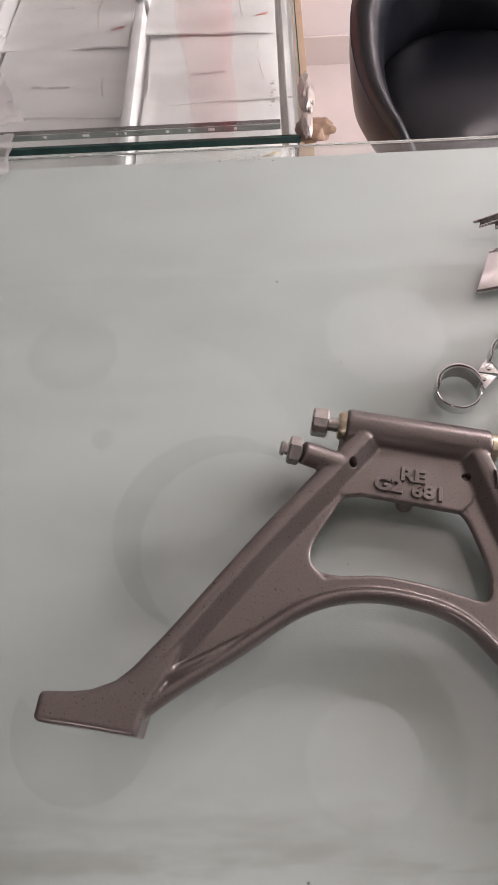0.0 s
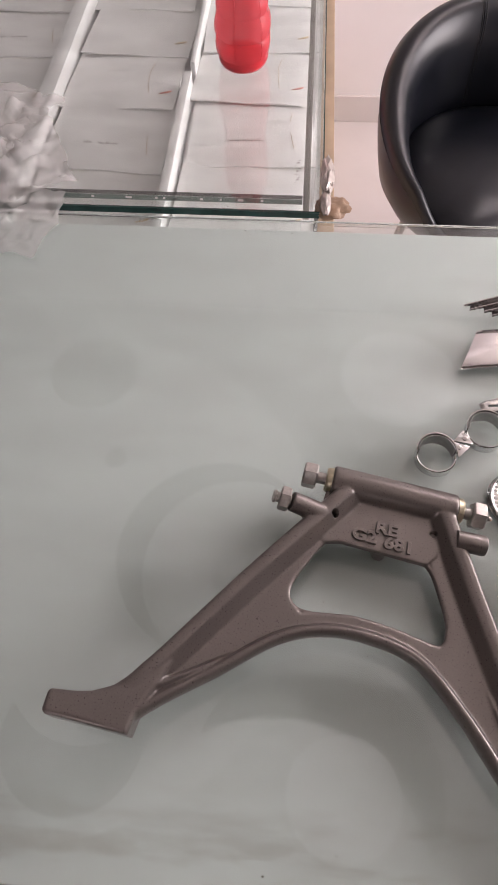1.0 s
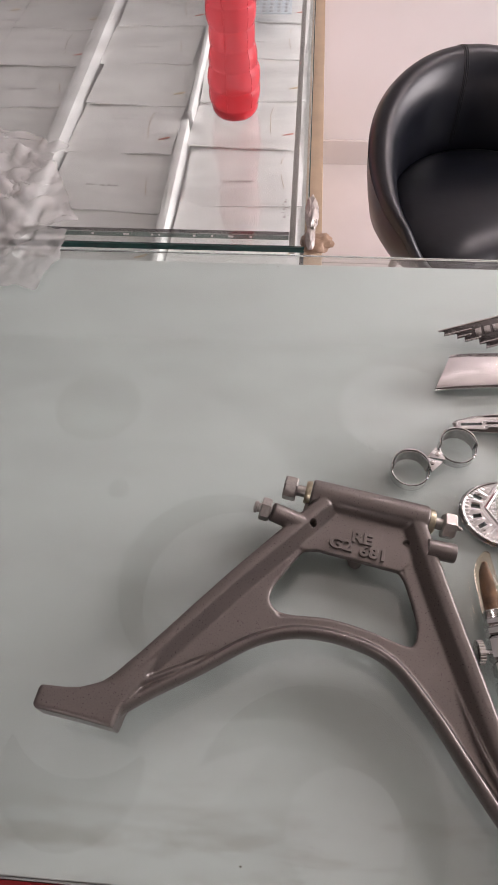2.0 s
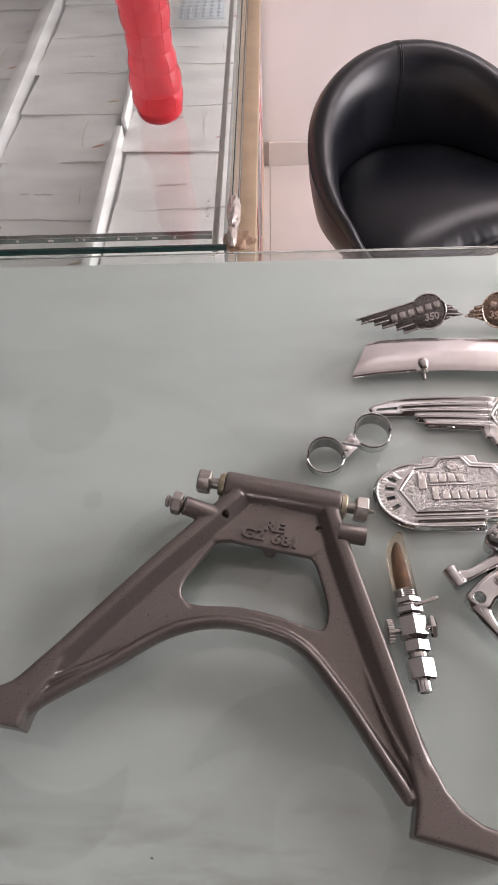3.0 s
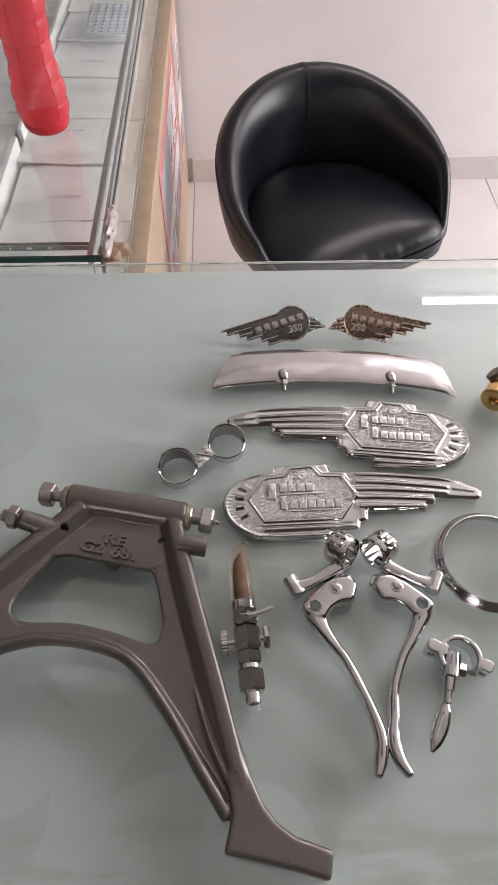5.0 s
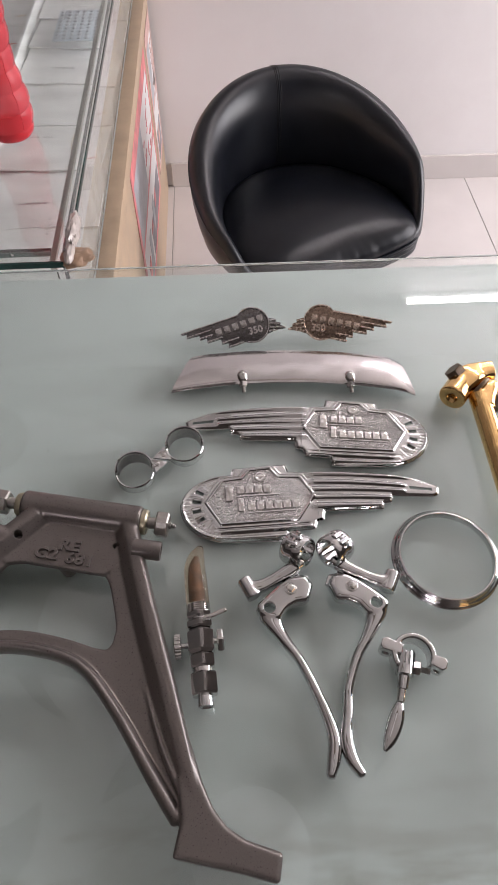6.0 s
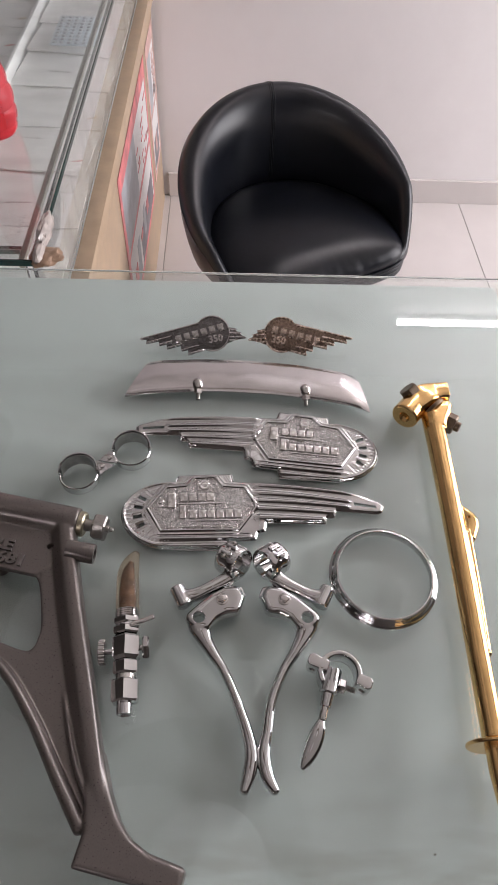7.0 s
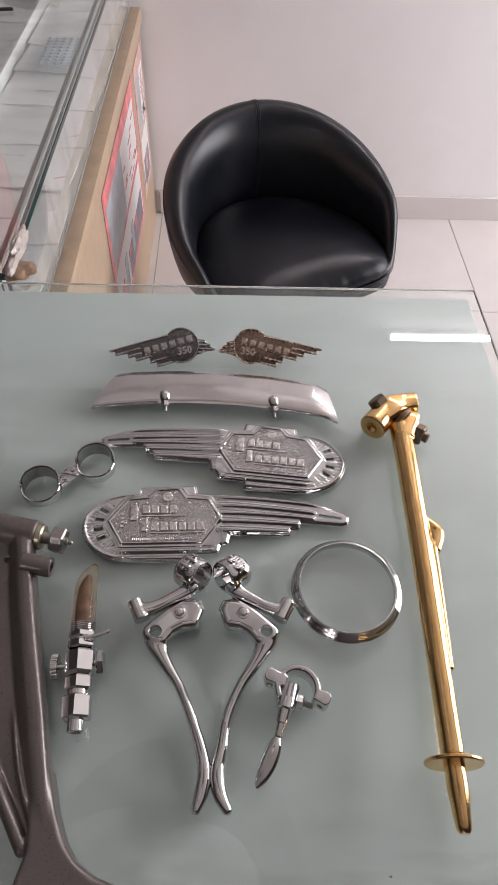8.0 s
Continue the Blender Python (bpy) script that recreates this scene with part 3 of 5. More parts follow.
st = thing("centre_stand", (0.10, 0.15, TOP), "grey-brown painted cast motorcycle centre stand lying on the glass", "motorcycle part")
bodies = [
    rod(BAR_A, BAR_B, 0.0157, 0.0157, 32, 0.1),
    *leg([(0.1130, 0.3010, 0.002, 0.0108, 0.0145), (0.0325, 0.2155, 0.001, 0.0102, 0.0148), (-0.0362, 0.1380, 0.0, 0.0094, 0.014), (-0.0508, 0.1225, 0, 0.0092, 0.0135), (-0.0640, 0.1085, -0.0005, 0.0095, 0.0125), (-0.0780, 0.0985, -0.002, 0.0095, 0.0105)], (-0.75, 0.65), 0.0115),
    *leg([(0.204, 0.290, 0.002, 0.011, 0.015), (0.2225, 0.215, 0.002, 0.0105, 0.0145), (0.2455, 0.130, 0.001, 0.0105, 0.0140), (0.2595, 0.0780, 0.0005, 0.0100, 0.0137), (0.2690, 0.0450, -0.0005, 0.0098, 0.0125), (0.2790, 0.0220, -0.002, 0.0100, 0.0100)], (0.965, 0.262), 0.0120),
    bar([(-0.066, 0.0850, 0, 0.006, 0.009), (-0.040, 0.1025, 0, 0.0055, 0.0095), (0.0, 0.1260, 0, 0.0052, 0.0100), (0.049, 0.1565, 0, 0.0052, 0.0100), (0.090, 0.1675, 0, 0.0052, 0.0108),
         (0.132, 0.1640, 0, 0.0052, 0.0108), (0.172, 0.1480, 0, 0.0052, 0.0108), (0.205, 0.1090, 0, 0.0055, 0.0110), (0.236, 0.060, 0, 0.006, 0.011), (0.258, 0.026, 0, 0.006, 0.009)], 2.2),
    sweep(loop_line([(*lie(x, y, -0.0012), 0.0018, 0.0034) for x, y in ((0.100, 0.2545), (0.140, 0.2470), (0.176, 0.2405), (0.189, 0.2330), (0.197, 0.2060), (0.2010, 0.1800), (0.1965, 0.1650), (0.1860, 0.1625),
           (0.153, 0.1735), (0.116, 0.1815), (0.0755, 0.1825), (0.0610, 0.1905), (0.0600, 0.2060), (0.0745, 0.2300), (0.0870, 0.2470))], 5), 10, 1, 2.2, True),
    bar([(0.030, 0.150, -0.006, 0.003, 0.006), (-0.010, 0.127, 0.003, 0.003, 0.006), (-0.05, 0.108, 0.004, 0.003, 0.006)], 2.0),
    bar([(0.222, 0.150, -0.007, 0.0028, 0.007), (0.245, 0.080, 0.002, 0.0028, 0.007), (0.264, 0.040, 0.003, 0.003, 0.007)], 2.0),
    tilt(prism([(0.098, 0.262), (0.083, 0.240), (0.058, 0.205), (0.060, 0.186), (0.072, 0.1765), (0.100, 0.174), (0.049, 0.156), (0.0, 0.125), (-0.050, 0.094), (-0.060, 0.110), (0.076, 0.268), (0.095, 0.285)], -0.006, 0.0025)),
    tilt(prism([(0.188, 0.262), (0.191, 0.232), (0.201, 0.188), (0.197, 0.164), (0.186, 0.158), (0.205, 0.112), (0.238, 0.060), (0.260, 0.028), (0.276, 0.040), (0.235, 0.180), (0.207, 0.285)], -0.006, 0.0025)),
    tilt(prism([(0.092, 0.305), (0.212, 0.290), (0.196, 0.246), (0.186, 0.236), (0.172, 0.2385), (0.106, 0.2515), (0.090, 0.250), (0.080, 0.262)], -0.0045, 0.0038)),
    tilt(prism([(0.058, 0.190), (0.070, 0.1800), (0.116, 0.1815), (0.153, 0.1735), (0.195, 0.1595), (0.207, 0.112), (0.172, 0.1480), (0.132, 0.1640), (0.090, 0.1655), (0.049, 0.154)], -0.006, 0.0026)),
    tilt(prism([(-0.1300, 0.0985), (-0.1280, 0.1010), (-0.1080, 0.1005), (-0.0960, 0.1015), (-0.0840, 0.1055), (-0.0695, 0.1114), (-0.0574, 0.1248), (-0.0440, 0.1410),
                (-0.0340, 0.1290), (-0.0460, 0.1060), (-0.0585, 0.0860), (-0.0625, 0.0710), (-0.0970, 0.0768), (-0.1290, 0.0815), (-0.1318, 0.0845)], -0.0165, 0.0115, 0.0036, 3)),
    tilt(prism([(0.2555, 0.0005), (0.2615, 0.0250), (0.2580, 0.0560), (0.2690, 0.0820), (0.2780, 0.0530), (0.2870, 0.0330), (0.2975, 0.0195), (0.3120, 0.0100), (0.3380, 0.0010),
                (0.3400, -0.0015), (0.3365, -0.0180), (0.3340, -0.0195), (0.3110, -0.0125)], -0.0165, 0.0115, 0.0036, 3)),
    rod((0.0880, 0.2765, 0.9440), (0.0575, 0.2829, 0.9567), 0.0102, 0.0098),
    rod(lie(0.143, 0.256, -0.004), lie(0.145, 0.252, -0.0255), 0.010, 0.007),
]
casting_mesh = casting(joined(*bodies), 0.00115, 4,
                       [rod(lie(0.1035, 0.2745, 0.030), lie(0.0965, 0.2785, -0.004), 0.0042, 0.0042, 16),
                        rod(lie(0.1930, 0.2670, 0.030), lie(0.1950, 0.2670, -0.003), 0.0037, 0.0037, 16)])
frame_part = part("frame_casting", casting_mesh, CAST, st)
stub = lathe([(0, 0.0045), (0, 0.0095), (0.0255, 0.0098), (0.0275, 0.0090), (0.0275, 0.0050), (0.012, 0.0045)], (0.2130, 0.2597, 0.9400), Vector((0.0330, -0.0050, -0.0025)), 28)
part("spring_stub", stub, CAST, st, "hollow painted stub")
part("bushing", joined(lathe([(-0.0065, 0.006), (-0.0065, 0.0112), (-0.0040, 0.0125), (-0.0005, 0.0128), (-0.0004, 0.006)], BAR_A, AXIS, 32)), ZINC_YELLOW, st, "yellow zinc collar")
part("bushing", joined(lathe([(0.0004, 0.006), (0.0005, 0.0132), (0.0050, 0.0130), (0.0065, 0.0115), (0.0065, 0.006)], BAR_B, AXIS, 32)), ZINC_YELLOW, st, "yellow zinc collar")
bolt = part("pivot_bolt", rod(along(-0.0160), along(-0.0050), 0.0060), ZINC, st, "plated steel bolt")
part("bolt_head", hexagon(along(-0.0295), AXIS, 0.0140, 0.0128, 0.35), ZINC, bolt)
bolt = part("pivot_bolt", rod(BAR_B + AXIS * 0.006, BAR_B + AXIS * 0.0165, 0.0062), ZINC, st, "plated steel bolt")
part("nut", hexagon(BAR_B + AXIS * 0.0150, AXIS, 0.0135, 0.0138, 0.2), ZINC, bolt)
part("grease_nipple", joined(rod(BAR_B + AXIS * 0.0275, BAR_B + AXIS * 0.0310, 0.0034), lathe([(0, 0.001), (0.001, 0.0026), (0.004, 0.0022), (0.005, 0.001)], BAR_B + AXIS * 0.031, AXIS, 14)), ZINC, bolt)
SA = Vector((-0.0305, 0.0064, 0.0040)).normalized()
S0 = Vector((0.0575, 0.2829, 0.9567))
sb = part("spring_bolt", rod(S0, S0 + SA * 0.0160, 0.0050), ZINC, st, "plated steel bolt end")
part("nut", hexagon(S0 + SA * 0.0015, SA, 0.0100, 0.0118, 0.6), ZINC, sb)
part("bolt_tip", lathe([(0, 0.0042), (0.001, 0.0062), (0.0032, 0.0062), (0.0045, 0.0042)], S0 + SA * 0.0140, SA, 20), ZINC, sb)
# cast marks on the upper web
slope = Matrix.Rotation(0.09, 4, "Y") @ Matrix.Rotation(-0.03, 4, "X")
turn_z = Matrix.Rotation(-0.175, 4, "Z")
for text, x, y in (("RE", 0.1490, 0.2690), ("G2", 0.1275, 0.2610), ("681", 0.1600, 0.2535)):
    part("cast_mark", lettering(text, 0.0162, 0.0011, Matrix.Translation(lie(x, y - 0.0025, 0.0052)) @ slope @ turn_z @ Matrix.Diagonal((1.18, 1, 1, 1)), "CENTER", 0.0003), CAST, frame_part, "raised cast characters")

# ---- tub chair ----
ch = thing("tub_chair", (0.555, 1.49, 0.0), "black leatherette tub chair with a round back, on metal legs", "chair")
CC, YAW = Vector((0.555, 1.49, 0)), radians(16)


def at_chair(theta, r, z):
    """theta: degrees from the middle of the back."""
    a = radians(theta) + YAW
    return CC + Vector((-math.sin(a) * r, math.cos(a) * r * 1.02, z))


def off_front(theta):
    """Degrees from the middle of the front, which is cut off straight."""
    return abs((theta + 170 + 180) % 360 - 180)


def cut(theta, r, d):
    """The radius r, held back softly where the straight front at distance d cuts it."""
    f = off_front(theta)
    if f > 80:
        return r
    return (r ** -18 + (d / math.cos(radians(f))) ** -18) ** (-1 / 18)


def ease(t):
    t = min(1.0, max(0.0, t))
    return t * t * (3 - 2 * t)


def rim_z(theta):
    z = 0.580 + 0.130 * math.cos(radians(theta))
    return z + (0.436 - z) * ease((77 - off_front(theta)) / 27)


def rim_w(theta):
    return 0.018 + 0.056 * ease((off_front(theta) - 44) / 75)


def shell_profile(th):
    top, w = rim_z(th), rim_w(th)
    R = cut(th, 0.318 + 0.006 * math.cos(radians(th)), 0.204)
    prof = [(0.140, 0.315), (R - 0.10, 0.325), (R - 0.055, 0.365)]
    prof += [(R - 0.030 * (1 - u) ** 1.6, 0.40 + (top - 0.022 - 0.40) * u) for u in (0.1, 0.4, 0.7, 1.0)]
    prof += [(R - w / 2 + (w / 2) * math.cos(a), top - 0.030 + 0.030 * math.sin(a)) for a in (0.25, 0.55, 0.85, 1.1, 1.35, 1.571)]
    deep = min(0.095, (top - 0.408) * 0.75)
    prof += [(R - w / 2 - (w / 2 + 0.008) * math.sin(a), top - deep * (1 - math.cos(a))) for a in (0.2, 0.4, 0.6, 0.8, 1.0, 1.2, 1.4, 1.571)]
    prof += [(R - w - 0.008 - 0.006 * u, top - deep - (top - deep - 0.408) * u) for u in (0.35, 0.7, 1.0)]
    return prof


shell = bmesh.new()
N = 144
rings = [[shell.verts.new(at_chair(-180 + 360 * i / N, r, z)) for r, z in shell_profile(-180 + 360 * i / N) + [(0.08, 0.400)]] for i in range(N)]
for i in range(N):
    a, b = rings[i], rings[(i + 1) % N]
    for k in range(len(a) - 1):
        shell.faces.new((a[k], b[k], b[k + 1], a[k + 1]))
shell.faces.new([r[0] for r in rings][::-1])
shell.faces.new([r[-1] for r in rings])
back = part("backrest", shell, LEATHER, ch, "", True, 60)
# stitched seams from the seat up over the rim
for off, mat, w in ((-1.15, LEATHER_SEAM, 0.0013), (1.15, LEATHER_SEAM, 0.0013), (0.0, LEATHER, 0.0020)):
    rows = [(*at_chair(off, r, z), w, w) for r, z in shell_profile(off)[5:-1]]
    part("seam" if mat is LEATHER_SEAM else "piping", sweep(rows, 6, 2), mat, back, "stitched seam" if mat is LEATHER_SEAM else "leatherette welt down the middle")


def seat_r(th):
    return cut(th, 0.318 - rim_w(th) + 0.002, 0.209)


def creases(th):
    """Small puckers along the front edge of the cushion."""
    f = ease((62 - off_front(th)) / 15)
    return f * (0.0007 * math.sin(th * 0.19) + 0.0005 * math.sin(th * 0.41 + 1) + 0.0004 * math.sin(th * 0.83))


seat = bmesh.new()
rings = []
M = 180
for i in range(M):
    th = -180 + 360 * i / M
    Rs = seat_r(th)
    f = max(0.0, math.cos(radians(off_front(th))))
    sag = 0.014 * f ** 2
    c = creases(th)
    prof = [(Rs * 0.85, 0.405 - sag), (Rs * 0.965, 0.410 - sag), (Rs - 0.002, 0.420 - sag), (Rs + c, 0.432 - sag), (Rs - 0.002 + c, 0.445 - sag), (Rs - 0.010, 0.456 - sag + c), (Rs - 0.026, 0.465 - sag * 0.8 + 0.6 * c),
            (Rs * 0.80, 0.475 - sag * 0.5), (Rs * 0.55, 0.483 - sag * 0.2), (Rs * 0.25, 0.486)]
    rings.append([seat.verts.new(at_chair(th, r, z)) for r, z in prof])
for i in range(M):
    a, b = rings[i], rings[(i + 1) % M]
    for k in range(len(a) - 1):
        seat.faces.new((a[k], b[k], b[k + 1], a[k + 1]))
seat.faces.new([r[0] for r in rings][::-1])
seat.faces.new([r[-1] for r in rings])
cush = part("seat", seat, LEATHER_SEAT, ch, "puffed black seat cushion with creased edge", True, 70)
# two folded layers along the front below the cushion
for z0, out, w in ((0.4215, 0.003, 0.0055), (0.4085, 0.001, 0.0075), (0.3930, -0.001, 0.0085)):
    rows = [(*at_chair(th, seat_r(th) + out + 1.2 * creases(th + 3 * z0 * 100), z0 - 0.014 * math.cos(radians(off_front(th))) ** 2), w, w) for th in range(-226, -113, 2)]
    part("fold", sweep(rows, 10, 1), LEATHER_SEAT, cush, "glossy fold round the seat front")
for th in (45, 135, 225, 315):
    p0, p1 = at_chair(th, 0.175, 0.335), at_chair(th, 0.235, 0.0)
    part("leg", rod(p0, p1, 0.014, 0.011), ZINC, ch, "grey metal leg")

# ---- red water bottle on the case ----
RED_PLASTIC = material("red_translucent_plastic", (0.90, 0.11, 0.14), 0.20, 0.0, 0.05, 20)
rn = RED_PLASTIC.node_tree
rmix, rtr, rtl, radd = rn.nodes.new("ShaderNodeMixShader"), rn.nodes.new("ShaderNodeBsdfTransparent"), rn.nodes.new("ShaderNodeBsdfTranslucent"), rn.nodes.new("ShaderNodeMixShader")
rtr.inputs[0].default_value, rtl.inputs[0].default_value = (1.0, 0.80, 0.82, 1), (1.0, 0.48, 0.51, 1)
radd.inputs[0].default_value, rmix.inputs[0].default_value = 0.42, 0.42
rn.links.new(rn.nodes["Principled BSDF"].outputs[0], radd.inputs[1])
rn.links.new(rtl.outputs[0], radd.inputs[2])
rn.links.new(rtr.outputs[0], rmix.inputs[1])
rn.links.new(radd.outputs[0], rmix.inputs[2])
rn.links.new(rmix.outputs[0], rn.nodes["Material Output"].inputs["Surface"])
bt = thing("water_bottle", (-0.050, 1.100, TOP), "translucent red plastic water bottle standing on the glass case", "bottle")
prof = []
for k in range(150):
    z = 0.255 * k / 149
    r = 0.0395 + 0.0045 * math.exp(-((z - 0.052) / 0.035) ** 2) - 0.0035 * math.exp(-((z - 0.125) / 0.03) ** 2) + 0.002 * math.exp(-((z - 0.20) / 0.025) ** 2)
    for g0, g1 in ((0.016, 0.048), (0.048, 0.082), (0.082, 0.112), (0.112, 0.142), (0.142, 0.176), (0.176, 0.212)):
        if g0 <= z < g1:
            r += 0.0034 * math.sin(math.pi * (z - g0) / (g1 - g0)) ** 0.55 - 0.0022
    if z < 0.012:
        r -= 0.006 * (1 - z / 0.012) ** 2
    if z > 0.225:
        r -= 0.016 * ((z - 0.225) / 0.03) ** 1.5
    prof.append((z, r))
inner = [(max(0.004, z), r - 0.0022) for z, r in prof][::-1]
body = lathe(prof + inner, (-0.050, 1.100, TOP - 0.0005), (0, 0, 1), 40)
part("bottle_body", body, RED_PLASTIC, bt, "", True, 60)
part("base", lathe([(0.0002, 0.010), (0.0004, 0.0325), (0.006, 0.0355), (0.016, 0.0365), (0.018, 0.0340), (0.014, 0.010)], (-0.050, 1.100, TOP - 0.0003), (0, 0, 1), 40), material("solid_red_plastic", (0.80, 0.03, 0.05), 0.3), bt, "thick solid red base")
part("cap", lathe([(0.250, 0.020), (0.251, 0.026), (0.280, 0.025), (0.284, 0.021)], (-0.050, 1.100, TOP), (0, 0, 1), 32), material("red_cap", (0.55, 0.02, 0.03), 0.35), bt, "opaque red cap")
for k in range(6):
    a = k * math.pi / 3 + 0.3
    rows = [(-0.050 + math.cos(a) * (r + 0.0002), 1.100 + math.sin(a) * (r + 0.0002), TOP + z, 0.0012, 0.0010) for z, r in prof[12:124:4]]
    part("moulded_rib", sweep(rows, 6, 2), RED_PLASTIC, bt)

# ---- packets in the trays ----


def packet_mesh(w, d, h, seed):
    rnd = random.Random(seed)
    bm = bmesh.new()
    nx, ny = 12, 8
    top, low = {}, {}
    for i in range(nx + 1):
        for j in range(ny + 1):
            u, v = i / nx, j / ny
            puff = (1 - (2 * u - 1) ** 6) * (1 - (2 * v - 1) ** 4)
            e = noise.noise(Vector((u * 4 + seed * 7.1, v * 4, seed))) * 0.004
            x, y = (u - 0.5) * w + e * 0.4, (v - 0.5) * d + noise.noise(Vector((u * 3, seed * 3.3, 2))) * 0.003
            top[i, j] = bm.verts.new((x, y, h * (0.35 + 0.65 * puff) + e))
            low[i, j] = bm.verts.new((x, y, 0.0))
    for i in range(nx):
        for j in range(ny):
            bm.faces.new((top[i, j], top[i + 1, j], top[i + 1, j + 1], top[i, j + 1]))
            bm.faces.new((low[i, j], low[i, j + 1], low[i + 1, j + 1], low[i + 1, j]))
    for i in range(nx):
        bm.faces.new((low[i, 0], low[i + 1, 0], top[i + 1, 0], top[i, 0]))
        bm.faces.new((low[i + 1, ny], low[i, ny], top[i, ny], top[i + 1, ny]))
    for j in range(ny):
        bm.faces.new((low[0, j + 1], low[0, j], top[0, j], top[0, j + 1]))
        bm.faces.new((low[nx, j], low[nx, j + 1], top[nx, j + 1], top[nx, j]))
    return bm


BAND_RED = material("red_tie", (0.60, 0.20, 0.14), 0.5)
BAND_YELLOW = material("yellow_tie", (0.66, 0.50, 0.30), 0.5)
WIRE = material("brown_wire", (0.46, 0.36, 0.25), 0.5)
models = {}
for width in (0.228, 0.232):
    for kind_no in range(3):
        pk = thing("packet", (0, 0, 0), "flat white plastic packet of parts with faint grey marks", "packet", "packets in the display case")
        bodyp = part("packet_body", packet_mesh(width, 0.205, 0.0062, kind_no + width * 10), PACKET, pk, "", True, 50)
        rnd = random.Random(kind_no * 5 + int(width * 100))
        for k in range(1 + kind_no):
            x = -0.04 + 0.022 * k + rnd.uniform(-0.004, 0.004)
            y = -0.03 + 0.05 * (kind_no == 1)
            for q in range(4):
                xx = x + 0.0052 * q + rnd.uniform(-0.001, 0.001)
                part("mark", box(xx, y + rnd.uniform(-0.001, 0.001), 0.0064, xx + rnd.uniform(0.0012, 0.0038), y + rnd.uniform(0.002, 0.006), 0.0072), INK, bodyp, "small grey ink mark")
        x = width * (0.12 + 0.1 * kind_no)
        if kind_no:
            part("wire", sweep([(x + 0.002, 0.055, 0.0052, 0.0007, 0.0006), (x - 0.002, 0.020, 0.0064, 0.0007, 0.0006), (x + 0.001, -0.020, 0.0066, 0.0007, 0.0006), (x + 0.006, -0.052, 0.0050, 0.0007, 0.0006)], 5, 4), WIRE, bodyp, "brown twisted wire")
        if kind_no != 2:
            x = width / 2 - 0.022
            part("tie", sweep([(x - 0.012, -0.056, 0.0055, 0.0012, 0.0010), (x, -0.054, 0.0068, 0.0024, 0.0014), (x + 0.006, -0.050, 0.0062, 0.0030, 0.0014), (x + 0.010, -0.046, 0.0052, 0.0010, 0.0010)], 6, 4), BAND_RED if kind_no else BAND_YELLOW, bodyp, "coloured tie")
        models[width, kind_no] = pk
rnd = random.Random(5)
used = set()
for cx, width, start in ((-0.305, 0.228, 0.905), (-0.0440, 0.232, 0.925), (-0.572, 0.228, 0.89), (-0.80, 0.228, 0.93)):
    for k in range(11):
        y = start + 0.020 + 0.184 * k + rnd.uniform(-0.006, 0.006)
        if y > 2.235:
            break
        kind_no = (k * 2 + int(abs(cx) * 10)) % 3
        m = pose(cx + rnd.uniform(-0.006, 0.006), y, 0.7560 + rnd.uniform(0, 0.004), -1.5 + rnd.uniform(-0.3, 0.3), rnd.uniform(-1.2, 1.2), rnd.uniform(-3, 3))
        if (width, kind_no) not in used:
            used.add((width, kind_no))
            models[width, kind_no].matrix_basis = m
        else:
            copy_thing(models[width, kind_no], m)

# ---- things on the case top ----
BLUE_DOTS = material("pale_blue_blister_sheet", (0.55, 0.62, 0.68), 0.35, 0.0, 0.1, 40)
bl = thing("blister_sheet", (-0.02, 1.80, 0.80), "pale blue-grey sheet with rows of dots among the packets", "sheet")
sheet = part("sheet", box(-0.085, 1.72, 0.799, 0.030, 1.90, 0.8015, 0.0008), BLUE_DOTS, bl)
for i in range(6):
    for j in range(9):
        b = lathe([(0, 0.0055), (0.0012, 0.0050), (0.0022, 0.003)], (-0.075 + 0.0185 * i, 1.732 + 0.0195 * j, 0.8016), (0, 0, 1), 8)
        part("dot", b, GREY_PRINT, sheet)
PEAT = material("dark_brown_wrapping", (0.035, 0.022, 0.018), 0.4, 0.0, 0.3, 40, 0.4, 90)
TEAL = material("grey_teal_pouch", (0.25, 0.31, 0.31), 0.55, 0.0, 0.12, 30, 0.3, 80)


def lump(cx, cy, cz, sx, sy, sz, seed, rough=0.25, sub=3, freq=2.2):
    bm = bmesh.new()
    bmesh.ops.create_icosphere(bm, subdivisions=sub, radius=1)
    for v in bm.verts:
        n = noise.noise(v.co * freq + Vector((seed, seed * 1.7, 0))) + 0.5 * noise.noise(v.co * freq * 2.3 + Vector((seed, 0, 4)))
        v.co *= 1 + rough * n
        v.co = Vector((v.co.x * sx, v.co.y * sy, max(v.co.z, -0.72) * sz)) + Vector((cx, cy, cz))
    return bm


pq = thing("pouch", (-0.33, 1.86, TOP), "grey-green cloth pouch lying on the glass case", "pouch")
part("pouch_body", lump(-0.33, 1.90, TOP + 0.021, 0.115, 0.13, 0.03, 3.1, 0.16), TEAL, pq)
pq = thing("wrapped_part", (-0.10, 1.92, TOP), "dark brown wrapped part lying on the glass case", "part")
part("wrapping", lump(-0.115, 1.90, TOP + 0.014, 0.075, 0.045, 0.02, 8.3, 0.3), PEAT, pq)
pq = thing("cable", (-0.21, 1.76, TOP), "short black cable lying on the glass case", "cable")
part("cable_run", sweep([(-0.34, 1.80, TOP + 0.004, 0.004, 0.004), (-0.26, 1.775, TOP + 0.004, 0.004, 0.004), (-0.19, 1.755, TOP + 0.004, 0.004, 0.004), (-0.125, 1.765, TOP + 0.004, 0.004, 0.004)], 8, 5), BLACK_PLASTIC, pq)

